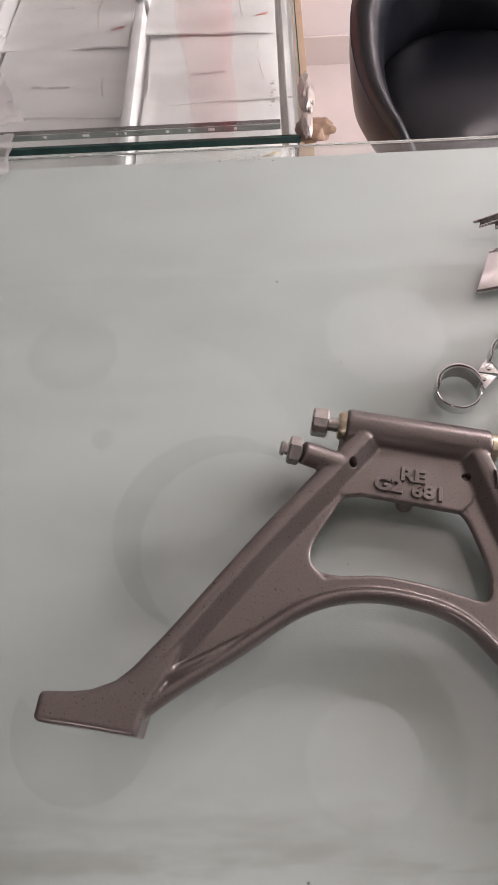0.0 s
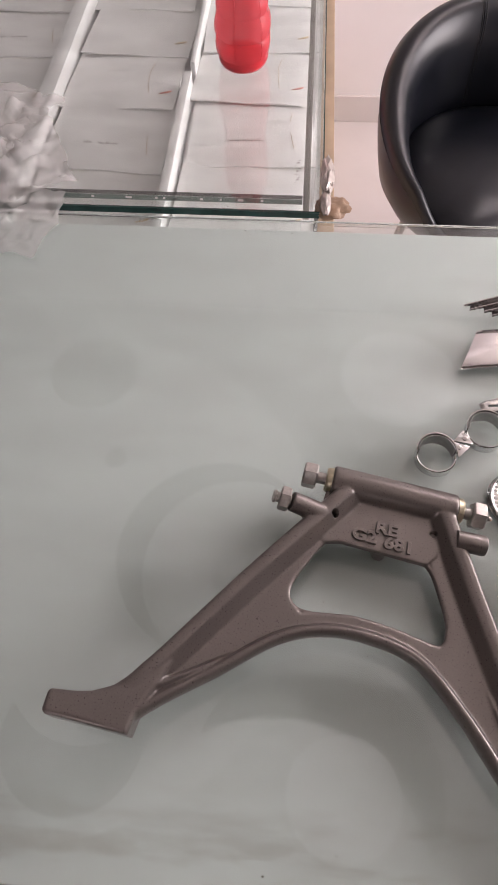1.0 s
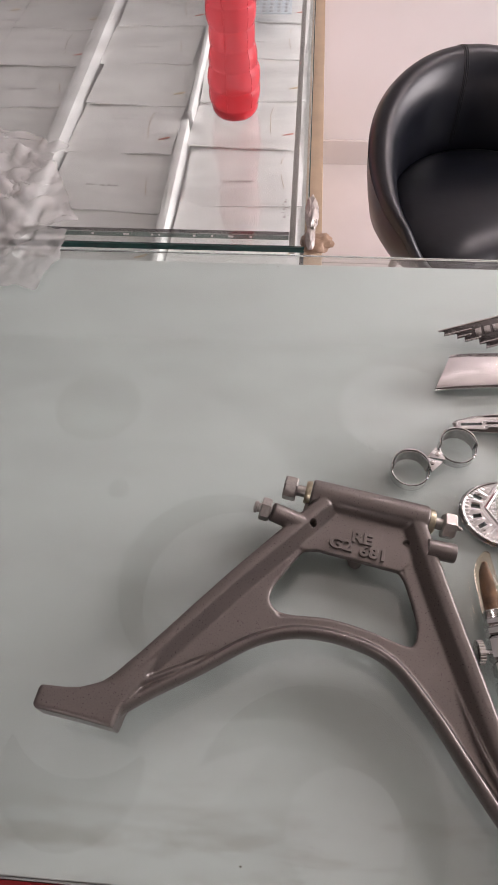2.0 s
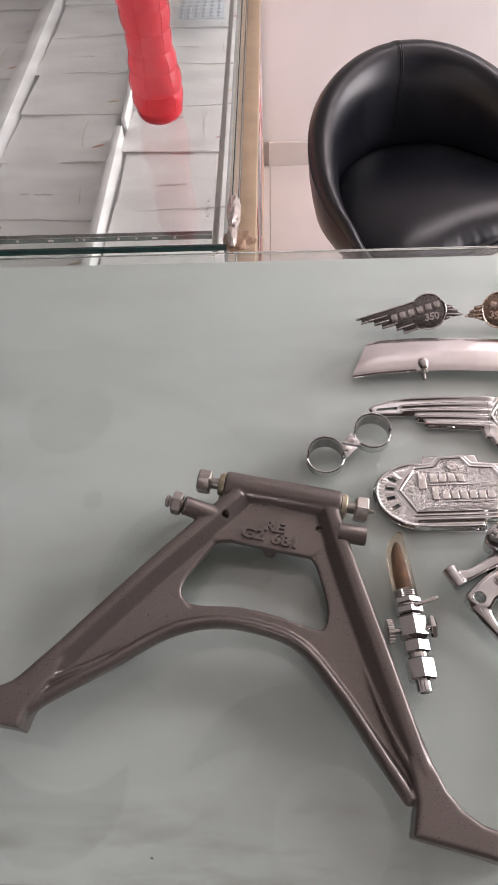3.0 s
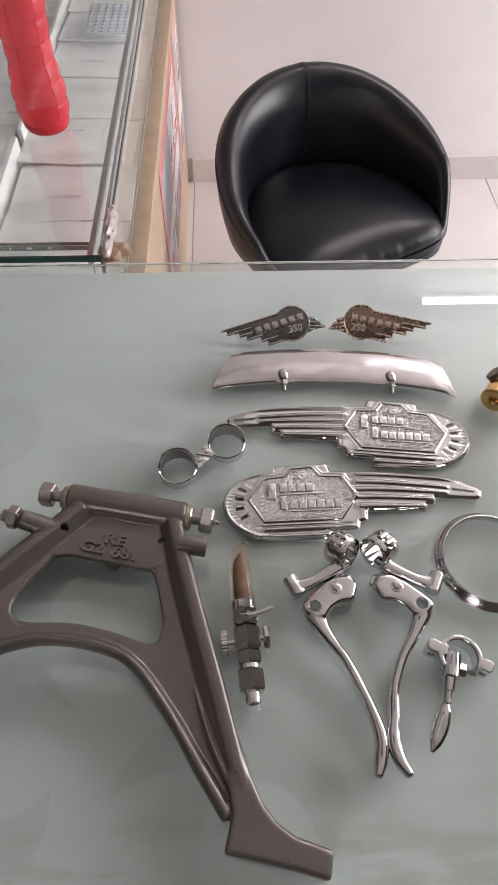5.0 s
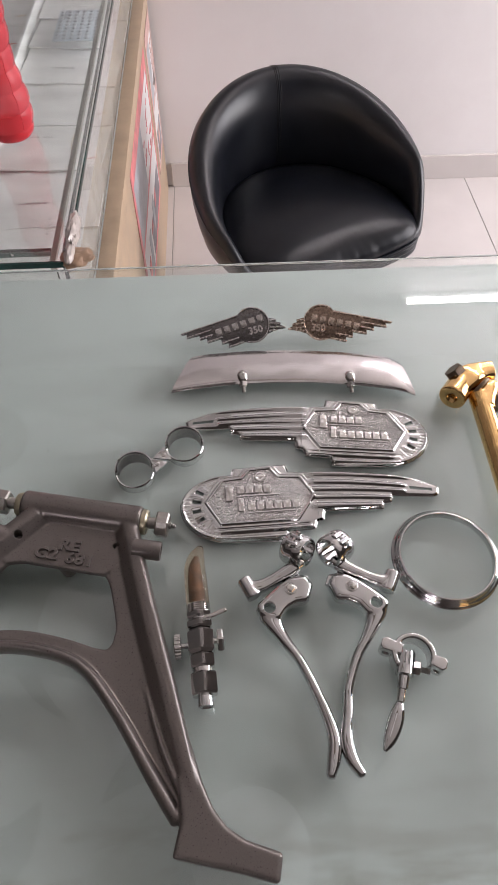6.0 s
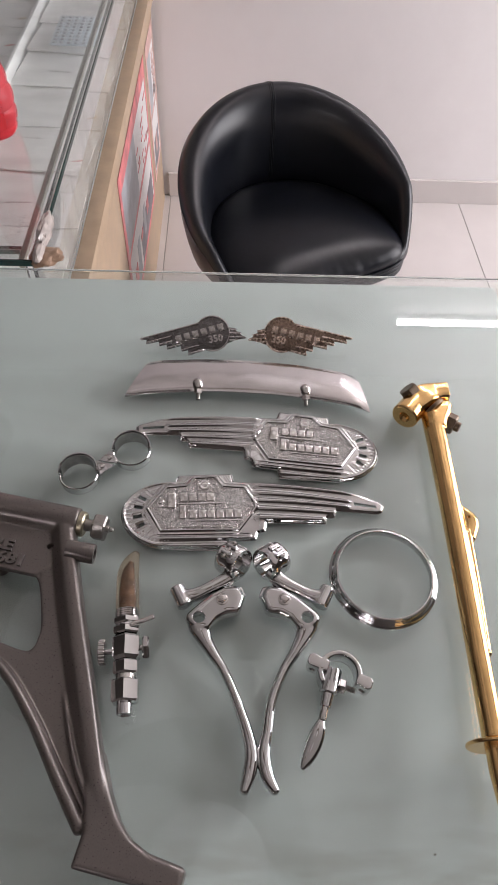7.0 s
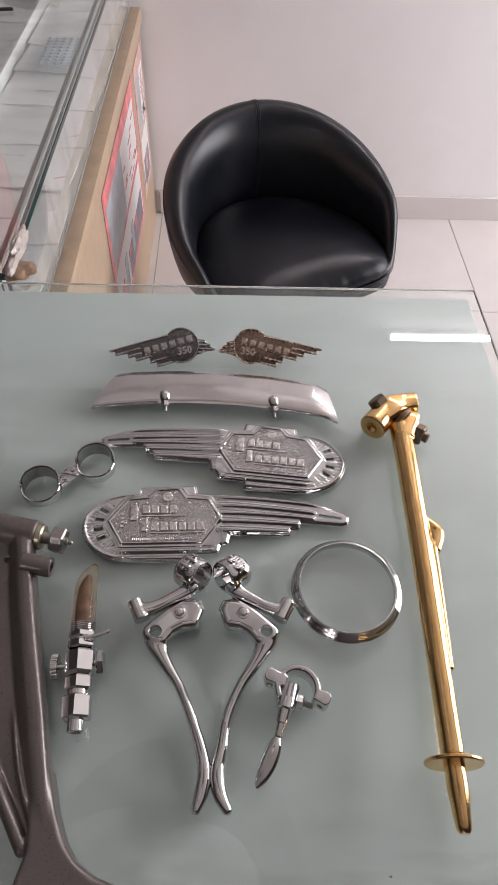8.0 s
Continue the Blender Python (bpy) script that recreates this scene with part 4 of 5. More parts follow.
# wrapped corner of the case: clear tape and brown paper
TAPE = material("shiny_clear_tape", (0.56, 0.50, 0.46), 0.16, 0.0, 0.15, 60, 0.8, 90, 0.05, 0.9)
BROWN = material("old_brown_tape", (0.36, 0.24, 0.16), 0.4, 0.0, 0.25, 60, 0.7, 150)
cw = thing("corner_wrapping", (0.086, 0.76, TOP - 0.01), "crumpled clear and brown tape round the glass corner", "tape")
part("clear_tape", lump(0.0905, 0.806, TOP + 0.007, 0.0100, 0.040, 0.013, 1.3, 0.22, 4, 2.6), TAPE, cw)
part("tape_neck", lump(0.0890, 0.757, TOP + 0.002, 0.0075, 0.024, 0.009, 2.3, 0.16, 4, 1.7), TAPE, cw)
part("brown_tape", lump(0.0985, 0.755, TOP - 0.004, 0.024, 0.024, 0.0045, 5.2, 0.28, 4, 2.0), BROWN, cw, "torn brown tape")

# clear bags heaped at the end of the counter
FILM = bpy.data.materials.new("clear_plastic_film")
FILM.use_nodes = True
fn = FILM.node_tree
fb = fn.nodes["Principled BSDF"]
fb.inputs["Base Color"].default_value, fb.inputs["Roughness"].default_value = (0.86, 0.85, 0.84, 1), 0.15
mixs, tr = fn.nodes.new("ShaderNodeMixShader"), fn.nodes.new("ShaderNodeBsdfTransparent")
mixs.inputs[0].default_value = 0.36
fn.links.new(tr.outputs[0], mixs.inputs[1])
fn.links.new(fb.outputs[0], mixs.inputs[2])
fn.links.new(mixs.outputs[0], fn.nodes["Material Output"].inputs["Surface"])


def film_sheet(cx, cy, w, d, turn, z, amp, seed, n=26):
    bm = bmesh.new()
    g = {}
    for i in range(n + 1):
        for j in range(n + 1):
            u, v = i / n - 0.5, j / n - 0.5
            q = Vector((u * 5 + seed, v * 5, seed * 2.0))
            fold = abs(noise.noise(q)) * 1.3 + abs(noise.noise(q * 2.3)) * 0.5 + 0.25 * abs(noise.noise(q * 5))
            edge = 1 - 0.6 * max(abs(u), abs(v)) * 2
            x = u * w + 0.012 * noise.noise(q + Vector((5, 0, 0)))
            y = v * d + 0.012 * noise.noise(q + Vector((0, 9, 0)))
            c, s = math.cos(turn), math.sin(turn)
            g[i, j] = bm.verts.new((cx + x * c - y * s, cy + x * s + y * c, z + amp * fold * edge))
    for i in range(n):
        for j in range(n):
            bm.faces.new((g[i, j], g[i + 1, j], g[i + 1, j + 1], g[i, j + 1]))
    return bm


for cx, cy, w, d, turn, z, amp, seed in ((-0.345, 0.705, 0.13, 0.13, -0.15, TOP + 0.0015, 0.012, 1.2), (-0.385, 0.82, 0.18, 0.19, 0.5, TOP + 0.004, 0.030, 4.4), (-0.43, 0.93, 0.17, 0.15, -0.4, TOP + 0.006, 0.028, 7.9)):
    bg = thing("plastic_bag", (cx, cy, TOP), "crumpled clear plastic bag lying across the glass", "bag", "clear bags")
    part("film", film_sheet(cx, cy, w, d, turn, z, amp, seed), FILM, bg, "", True, 80)

# ---- small parts laid out on the glass ----
Z = TOP + 0.0004


def placed(bm, m):
    bm.transform(m)
    return bm


# two wing badges leaning on their fixing pins


def wing_badge(cx, side, metal, edge, turn, tag):
    """side -1: the wing points to the left of the disc, +1: to the right."""
    lean = radians(38)
    m = Matrix.Translation((cx, 0.5755, TOP + 0.0185)) @ Matrix.Rotation(lean, 4, "X") @ Matrix.Rotation(turn, 4, "Z")
    ob = thing("wing_badge", (cx, 0.573, TOP), tag, "badge", "wing badges")
    s = side

    def p2(pts):
        return [(x * s, y) for x, y in (pts if s > 0 else pts[::-1])]

    k = 1 / 1330

    def at_wing(u, v):
        return u * k * s, v * k

    upper = [(24, 18), (123, -11), (121, -13.5), (112, -12), (113, -20), (91, -15), (90, -23), (78, -20), (77, -28.5), (54, -22), (52, -31.5), (41, -29), (40.5, -38), (12, -29)]
    tail = [(-26, 12), (-42, 9.5), (-41, 5), (-50, 3), (-49, -1), (-57, -4), (-57.5, -7), (-43, -9), (-24, -17)]
    plate = part("backing", placed(joined(
        lathe([(0, 0.0218), (0.0018, 0.0230), (0.0029, 0.0227), (0.0032, 0.0215)], (0, 0, -0.002), (0, 0, 1), 56),
        prism(p2([(u * k, v * k) for u, v in upper]), -0.002, 0.0010, 0.0006),
        prism(p2([(u * k, v * k) for u, v in tail]), -0.002, 0.0010, 0.0006)), m), metal, ob)
    ribs = ((24, 17, 122, -11.5), (70, -6, 112, -17.5), (68, -14, 90, -20), (52, -19, 77, -26), (24, -21, 52, -29), (15, -28.5, 41, -35.5), (-28, 8, -41, 7), (-29, 2, -49, 1), (-29, -5, -57, -5.5), (-28, -11, -44, -9))
    for u0, v0, u1, v1 in ribs:
        (x0, y0), (x1, y1) = at_wing(u0, v0), at_wing(u1, v1)
        part("rib", placed(sweep([(x0, y0, 0.0013, 0.0014, 0.0015), (x1, y1, 0.0012, 0.0011, 0.0012)], 8, 1), m), edge, plate)
    part("rim", placed(sweep([(0.0222 * math.cos(a) * s, 0.0222 * math.sin(a), 0.0018, 0.0013, 0.0017) for a in np.linspace(radians(50), radians(285), 44)], 8, 1, 2.0), m), edge, plate)
    # name bars in place of the product name, and the figure below
    for j in range(6):
        u, v = (57 - 14.2 * j, -10.5 + 4.2 * j) if s < 0 else (-11 + 14.2 * j, 8.5 - 4.2 * j)
        x, y = at_wing(u, v)
        lift = 0.0012 if math.hypot(x, y) < 0.020 else 0.0008
        part("name_bar", placed(box(x - 0.0041, y - 0.0050, 0.0003, x + 0.0041, y + 0.0050, lift + 0.0018, 0.0006), m @ Matrix.Translation((x, y, 0)) @ Matrix.Rotation(-0.27 * s, 4, "Z") @ Matrix.Translation((-x, -y, 0))), edge, plate, "raised bar of the name")
    fx, fy = at_wing(-6, -9)
    part("figure", placed(lettering("350", 0.0125, 0.0010, Matrix.Translation((fx, fy, 0.0014)) @ Matrix.Rotation(-0.18 * s, 4, "Z"), "CENTER", 0.0003), m), edge, plate, "raised figure 350")
    for px in (0.0, 0.050 * s):
        part("fixing_pin", rod(m @ Vector((px, 0.004, -0.002)), (cx + px, 0.5755 + 0.018, TOP + 0.0002), 0.0016), ZINC, ob)
    return ob


wing_badge(0.3475, -1, PEWTER, PEWTER_EDGE, radians(0), "dark pewter winged badge with raised bars, on pins")
wing_badge(0.4375, 1, BRONZE, BRONZE_EDGE, radians(3.5), "bronze-toned winged badge with raised bars, on pins")

# polished curved plate with two studs
pl = thing("curved_plate", (0.395, 0.505, TOP), "polished bowed aluminium plate with two studs below its edge", "plate")
sheet = bmesh.new()
NU, NV = 40, 12
gr = {}
for side in (0, 1):
    for i in range(NU + 1):
        for j in range(NV + 1):
            u, v = i / NU, j / NV
            bow = 4 * u * (1 - u)
            xb, xt = 0.2440 + 0.2975 * u, 0.2690 + 0.2620 * u
            yb, yt = 0.4770 - 0.0160 * u + 0.0150 * bow, 0.5360 - 0.0180 * u + 0.0110 * bow
            w = v - 0.06 * math.sin(math.pi * v) * (1 - bow)
            x, y = xb + (xt - xb) * w, yb + (yt - yb) * w
            end = max(0.0, 1 - min(u, 1 - u) / 0.10)
            z = TOP + 0.0080 + 0.0018 * (min(1.0, v / 0.035) ** 0.5) + 0.0025 * math.sin(math.pi * v) - 0.003 * max(0.0, v - 0.85) / 0.15 - 0.0055 * (end ** 2.2 if u > 0.5 else 0.25 * end ** 2) + 0.0015 * bow + 0.0006 * noise.noise(Vector((u * 9, v * 2, 3)))
            gr[side, i, j] = sheet.verts.new((x, y, z - 0.0016 * side))
for i in range(NU):
    for j in range(NV):
        sheet.faces.new((gr[0, i, j], gr[0, i + 1, j], gr[0, i + 1, j + 1], gr[0, i, j + 1]))
        sheet.faces.new((gr[1, i, j], gr[1, i, j + 1], gr[1, i + 1, j + 1], gr[1, i + 1, j]))
for i in range(NU):
    for j, a in ((0, 0), (NV, 1)):
        q = (gr[0, i, j], gr[1, i, j], gr[1, i + 1, j], gr[0, i + 1, j])
        sheet.faces.new(q if a == 0 else q[::-1])
for j in range(NV):
    for i, a in ((0, 1), (NU, 0)):
        q = (gr[0, i, j], gr[1, i, j], gr[1, i, j + 1], gr[0, i, j + 1])
        sheet.faces.new(q if a == 0 else q[::-1])
part("plate", sheet, POLISHED, pl, "", True, 60)
for x, y in ((0.3310, 0.5010), (0.4630, 0.4935)):
    d = Vector((0.05, -0.80, -0.34)).normalized()
    b0 = Vector((x, y, TOP + 0.0130))
    s = part("stud", rod(b0, b0 + d * 0.0265, 0.0026, 0.0024), ZINC, pl, "threaded steel stud")
    part("collar", lathe([(-0.0062, 0.0010), (-0.0055, 0.0034), (-0.0035, 0.0056), (0.0, 0.0068), (0.005, 0.0064), (0.0085, 0.0050)], b0 + d * 0.005, d, 24), CHROME_WORN, s)
    part("nut", hexagon(b0 + d * 0.013, d, 0.0065, 0.0058, 0.4), CHROME_WORN, s)

# two pressed tank badges, mirror images of each other


def edge_distance(x, y, poly):
    """Distance from points to a closed outline, minus outside it."""
    best = np.full(x.shape, 9.0)
    inside = np.zeros(x.shape, bool)
    n = len(poly)
    for k in range(n):
        (ax, ay), (bx, by) = poly[k], poly[(k + 1) % n]
        t = np.clip(((x - ax) * (bx - ax) + (y - ay) * (by - ay)) / ((bx - ax) ** 2 + (by - ay) ** 2), 0, 1)
        best = np.minimum(best, np.hypot(x - ax - t * (bx - ax), y - ay - t * (by - ay)))
        if ay != by:
            inside ^= ((ay > y) != (by > y)) & (x < (bx - ax) * (y - ay) / (by - ay) + ax)
    return np.where(inside, best, -best)


def soft(t):
    t = np.clip(t, 0, 1)
    return t * t * (3 - 2 * t)


BADGE_ARC = [(-0.036 - 0.052 * math.sin(a), -0.004 + (0.0385 if a < math.pi / 2 else 0.0440) * math.cos(a)) for a in np.linspace(0, math.pi, 26)]
BADGE = [(-0.031, 0.0350), *BADGE_ARC, (0.0235, -0.0507), (0.0262, -0.0400), (0.0546, -0.0392), (0.0573, -0.0308), (0.0650, -0.0292), (0.0672, -0.0190),
         (0.1300, -0.0215), (0.1322, -0.0143), (0.1405, -0.0140), (0.1435, -0.0058), (0.1870, -0.0105), (0.1930, -0.0085), (0.1962, 0.0000), (0.1910, 0.0050),
         (0.1760, 0.0108), (0.140, 0.0228), (0.095, 0.0292), (0.050, 0.0325), (0.0330, 0.0345), (0.0310, 0.0440), (-0.0290, 0.0430)]
BADGE_FRAME = [(-0.0595, -0.001), (-0.0410, 0.0250), (-0.0195, 0.0270), (-0.0105, 0.0370), (0.0125, 0.0380), (0.0205, 0.0262), (0.0445, 0.0240), (0.0572, 0.0000), (0.0370, -0.0278), (-0.0445, -0.0278)]
FLUTES = ((0.0275, 0.0080, 0.196, 0.0052), (0.0175, 0.0040, 0.160, 0.0052), (0.0080, -0.0025, 0.158, 0.0050), (-0.0020, -0.0100, 0.147, 0.0052), (-0.0130, -0.0180, 0.134, 0.0056))


def badge_height(x, y):
    """The relief pressed into the badge's sheet."""
    d = edge_distance(x, y, BADGE)
    z = 0.0028 + 0.0028 * soft(d / 0.0032) ** 0.7
    wing = soft((x - 0.050) / 0.010)
    ridge = np.zeros(x.shape)
    for y0, y1, x1, r0 in FLUTES:
        k = np.clip((x - 0.056) / (x1 - 0.056), 0, 1)
        r = r0 * (1 - 0.42 * k)
        line = 0.5 + 0.5 * np.cos(math.pi * np.clip((y - y0 - (y1 - y0) * k ** 1.4) / r, -1, 1))
        ridge = np.maximum(ridge, line * soft((x1 + 0.002 - x) / 0.006))
    z = z + wing * 0.0024 * ridge
    # rope-like hatching where the wing leaves the frame
    hatch = np.sin((x + 0.5 * y) * 2 * math.pi / 0.0026)
    z = z + 0.00028 * hatch * soft((x - 0.048) / 0.004) * soft((0.072 - x + 0.4 * y) / 0.008) * (1 - 0.75 * ridge)
    # round end: rim, beaded band and ribs between the slots
    cap = soft((-0.030 - x) / 0.008)
    ang = np.arctan2(-(x + 0.036), y + 0.004)
    rad = np.hypot((x + 0.036) / 0.052, (y + 0.004) / 0.0415)
    z = z + cap * 0.0018 * np.exp(-((d - 0.0028) / 0.0016) ** 2)
    z = z + cap * 0.0005 * np.sin(ang * 62) * np.exp(-((d - 0.0072) / 0.0018) ** 2)
    z = z - cap * 0.0006 * np.cos((ang / math.pi - 0.34) / 0.107 * 2 * math.pi) * soft((rad - 0.54) / 0.06) * soft((0.82 - rad) / 0.06) * soft((ang / math.pi - 0.22) / 0.05) * soft((0.80 - ang / math.pi) / 0.05)
    # ribs below and ledge above the frame
    z = z + soft((-0.0312 - y) / 0.002) * 0.0015 * np.cos((y + 0.0365) * 2 * math.pi / 0.0085) * soft((x + 0.058) / 0.02) * soft((0.052 - x) / 0.006)
    z = z + 0.00035 * hatch * soft((y - 0.030) / 0.003) * soft((0.040 - np.abs(x)) / 0.004) * soft((np.abs(x) - 0.016) / 0.003)
    # six-sided frame
    e = edge_distance(x, y, BADGE_FRAME)
    z = z + 0.0024 * np.exp(-(e / 0.0015) ** 2)
    z = z + 0.0008 * np.exp(-((e + 0.0042) / 0.0009) ** 2) * (1 - wing)
    return np.where(e > 0.0018, 0.0060, z)


def pressed(x0, x1, step, s, outline, holes):
    """A sheet with the badge's relief on top, trimmed to its outline."""
    xs, ys = np.arange(x0, x1 + step / 2, step * 1.25), np.arange(-0.056, 0.046, step * 0.62)
    gx, gy = np.meshgrid(xs, ys)
    gz = badge_height(gx, gy)
    for _ in range(2):
        gz[1:-1] = (gz[:-2] + 2 * gz[1:-1] + gz[2:]) / 4
        gz[:, 1:-1] = (gz[:, :-2] + 2 * gz[:, 1:-1] + gz[:, 2:]) / 4
    ny, nx = gx.shape
    verts = [(a * s, b, c) for a, b, c in zip(gx.ravel(), gy.ravel(), gz.ravel())]
    quad = [(j * nx + i, j * nx + i + 1, (j + 1) * nx + i + 1, (j + 1) * nx + i) for j in range(ny - 1) for i in range(nx - 1)]
    n = len(verts)
    verts += [(xs[0] * s, ys[0], 0.0016), (xs[-1] * s, ys[0], 0.0016), (xs[-1] * s, ys[-1], 0.0016), (xs[0] * s, ys[-1], 0.0016)]
    quad += [(n + 3, n + 2, n + 1, n), tuple(range(nx - 1, -1, -1)) + (n, n + 1), tuple(range((ny - 1) * nx, ny * nx)) + (n + 2, n + 3),
             tuple(range(0, ny * nx, nx)) + (n + 3, n), tuple(range(ny * nx - 1, 0, -nx)) + (n + 1, n + 2)]
    if s < 0:
        quad = [q[::-1] for q in quad]
    me = bpy.data.meshes.new("sheet")
    me.from_pydata(verts, [], quad)
    for knife_bm, how in ((prism([(a * s, b) for a, b in (outline if s > 0 else outline[::-1])], -0.01, 0.03), "INTERSECT"), (holes, "DIFFERENCE")):
        knife, ob = new("cut", as_mesh(knife_bm)), new("tmp", me)
        md = ob.modifiers.new("trim", "BOOLEAN")
        md.operation, md.object, md.solver = how, knife, "MANIFOLD"
        me = settled(ob)
        bpy.data.objects.remove(knife)
    return me


def tank_badge(c, side, turn, tag):
    """side +1: the fluted wing points to the right."""
    m = Matrix.Translation((c[0], c[1], TOP)) @ Matrix.Rotation(turn, 4, "Z")
    ob = thing("tank_badge", (c[0], c[1], TOP), tag, "badge", "tank badges")
    s = side

    def p2(pts):
        return [(x * s, y) for x, y in (pts if s > 0 else pts[::-1])]

    def stamped(name, x0, x1, holes, label):
        me = pressed(x0, x1, 0.00056, s, BADGE, holes)
        me.transform(m)
        me.materials.clear()
        for f in me.polygons:
            f.material_index, f.use_smooth = 0, True
        me.set_sharp_from_angle(angle=radians(42))
        return part(name, me, CHROME, ob, label)

    slots = []
    for k in range(4):
        a = math.pi * (0.34 + 0.107 * k)
        d, e = np.array((-math.sin(a), math.cos(a))), np.array((math.cos(a), math.sin(a)))
        q = np.array((-0.036, -0.004)) + d * 0.0345
        slots.append(prism(p2([tuple(q + d * i * 0.0046 + e * j * 0.0021) for i, j in ((-1, 1), (1, 1), (1, -1), (-1, -1))][::-1]), -0.01, 0.02))
    body = stamped("badge_plate", -0.0893, 0.0593, joined(*slots), "pressed chrome plate with slotted round end")
    stamped("wing", 0.0594, 0.2003, prism(p2([(0.163, 0.0040), (0.187, -0.0010), (0.187, -0.0045), (0.163, 0.0000)][::-1]), -0.01, 0.02), "fluted chrome wing with a slotted tip")
    for x, y in ((-0.070, -0.02), (0.12, 0.0), (0.0, -0.044), (0.0, 0.034)):
        part("rear_pin", placed(rod((x * s, y, 0.0001), (x * s, y, 0.003), 0.0025), m), ZINC, ob)
    field = part("field", placed(prism(p2([(x * 0.975, (y + 0.001) * 0.965 - 0.001) for x, y in BADGE_FRAME]), 0.005, 0.0068, 0.0), m), STIPPLE, ob, "stippled field", False)
    # bars and a roundel in place of the maker's name
    part("roundel", placed(lathe([(0, 0.0062), (0.0008, 0.0058), (0.0013, 0.0044), (0.0008, 0.003), (0.0014, 0.0012)], (0.001, 0.0275, 0.0067), (0, 0, 1), 24), m), CHROME_WORN, field)
    for x0, x1, y0, y1, count in ((-0.0390, -0.0290, -0.0010, 0.0178, 1), (-0.0262, 0.0125, 0.0070, 0.0168, 4), (-0.0262, -0.0180, -0.0145, 0.0015, 1), (-0.0160, 0.0415, -0.0140, -0.0040, 6)):
        step = (x1 - x0) / count
        for k in range(count):
            xa = x0 + step * k
            part("name_bar", placed(box(xa + 0.0008, y0, 0.0060, xa + step - 0.0012, y1, 0.0080, 0.0006, 3), m), STIPPLE_SMOOTH, field, "raised bar of the name")
    part("underline", placed(box(-0.0270, 0.0035, 0.0062, 0.0200, 0.0048, 0.0076, 0.0005), m), STIPPLE_SMOOTH, field)
    part("underline", placed(box(-0.0150, -0.0172, 0.0062, 0.0400, -0.0160, 0.0076, 0.0005), m), STIPPLE_SMOOTH, field)
    for k in range(4):
        part("name_bar", placed(box(-0.0475, 0.0065 - 0.0048 * k - 0.0014, 0.0062, -0.0440, 0.0065 - 0.0048 * k + 0.0014, 0.0073, 0.0004), m), STIPPLE_SMOOTH, field, "small raised bar")
    for k in range(34):
        x = -0.034 + 0.0020 * k
        part("bead", placed(box(x - 0.0006, -0.0250, 0.0062, x + 0.0006, -0.0224, 0.0072, 0.0003, 1), m), CHROME_WORN, field)
    return ob


tank_badge((0.3440, 0.3230), 1, radians(1.5), "chrome embossed tank badge with a fluted wing, lying flat")
tank_badge((0.4560, 0.4110), -1, radians(-6.5), "chrome embossed tank badge with a fluted wing, lying askew")

# pair of chrome pipe clips
for k, (cx, cy, tn) in enumerate(((0.2065, 0.3615, 0.35), (0.2610, 0.3935, 3.6))):
    cl = thing("pipe_clip", (cx, cy, TOP), "chrome band clip with pointed lug, standing on its edge", "clip", "pipe clips")
    band = part("band", lathe([(0.0000, 0.0200), (0.0004, 0.0212), (0.0095, 0.0214), (0.0108, 0.0213), (0.0115, 0.0206), (0.0110, 0.0194), (0.0095, 0.0187), (0.0015, 0.0187)], (cx, cy, Z), (0, 0, 1), 48, 0, True), CHROME, cl)
    half = [(cx + 0.0206 * math.cos(a), cy + 0.0206 * math.sin(a), Z + 0.0108, 0.0010, 0.0100 * math.sin(math.pi * (a + 0.05) / 3.35) ** 0.22 + 0.0006) for a in np.linspace(-0.02, 3.27, 40)]
    part("outer_strap", sweep(half, 6, 1, 3.0), CHROME, band)
    lining = [(cx + 0.0184 * math.cos(a), cy + 0.0184 * math.sin(a), Z + 0.0112, 0.0006, 0.0085) for a in np.linspace(0.12, 3.1, 30)]
    part("lining", sweep(lining, 6, 1, 4.0), DULL_BORE, band, "dull grey inner face")
    d = Vector((math.cos(tn), math.sin(tn), 0))
    e = Vector((-d.y, d.x, 0))
    base = Vector((cx, cy, 0)) + d * 0.0210
    tip = [base + e * 0.0105, base - e * 0.0105, base + d * 0.0175 - e * 0.002]
    part("lug", prism([(v.x, v.y) for v in tip], TOP + 0.0100, TOP + 0.0125, 0.0008), CHROME, cl, "pointed folded lug")
    part("rivet", lathe([(0, 0.0028), (0.0015, 0.0026), (0.0022, 0.0012)], (base + d * 0.005).to_tuple()[:2] + (TOP + 0.0125,), (0, 0, 1), 14), CHROME_WORN, cl)

# chrome ring
rg = thing("chrome_ring", (0.5280, 0.2455, TOP), "plain round chrome trim ring lying flat", "ring")
part("ring_body", lathe([(0.0000, 0.0540), (0.0006, 0.0552), (0.0022, 0.0553), (0.0030, 0.0545), (0.0034, 0.0535), (0.0060, 0.0520), (0.0078, 0.0503), (0.0082, 0.0497), (0.0094, 0.0494),
                         (0.0104, 0.0484), (0.0104, 0.0472), (0.0092, 0.0464), (0.0030, 0.0466), (0.0006, 0.0474)], (0.5280, 0.2455, Z), (0, 0, 1), 110, 0, True), CHROME, rg, "stepped and beaded rim", True, 50)


# brake and clutch levers, mirror images


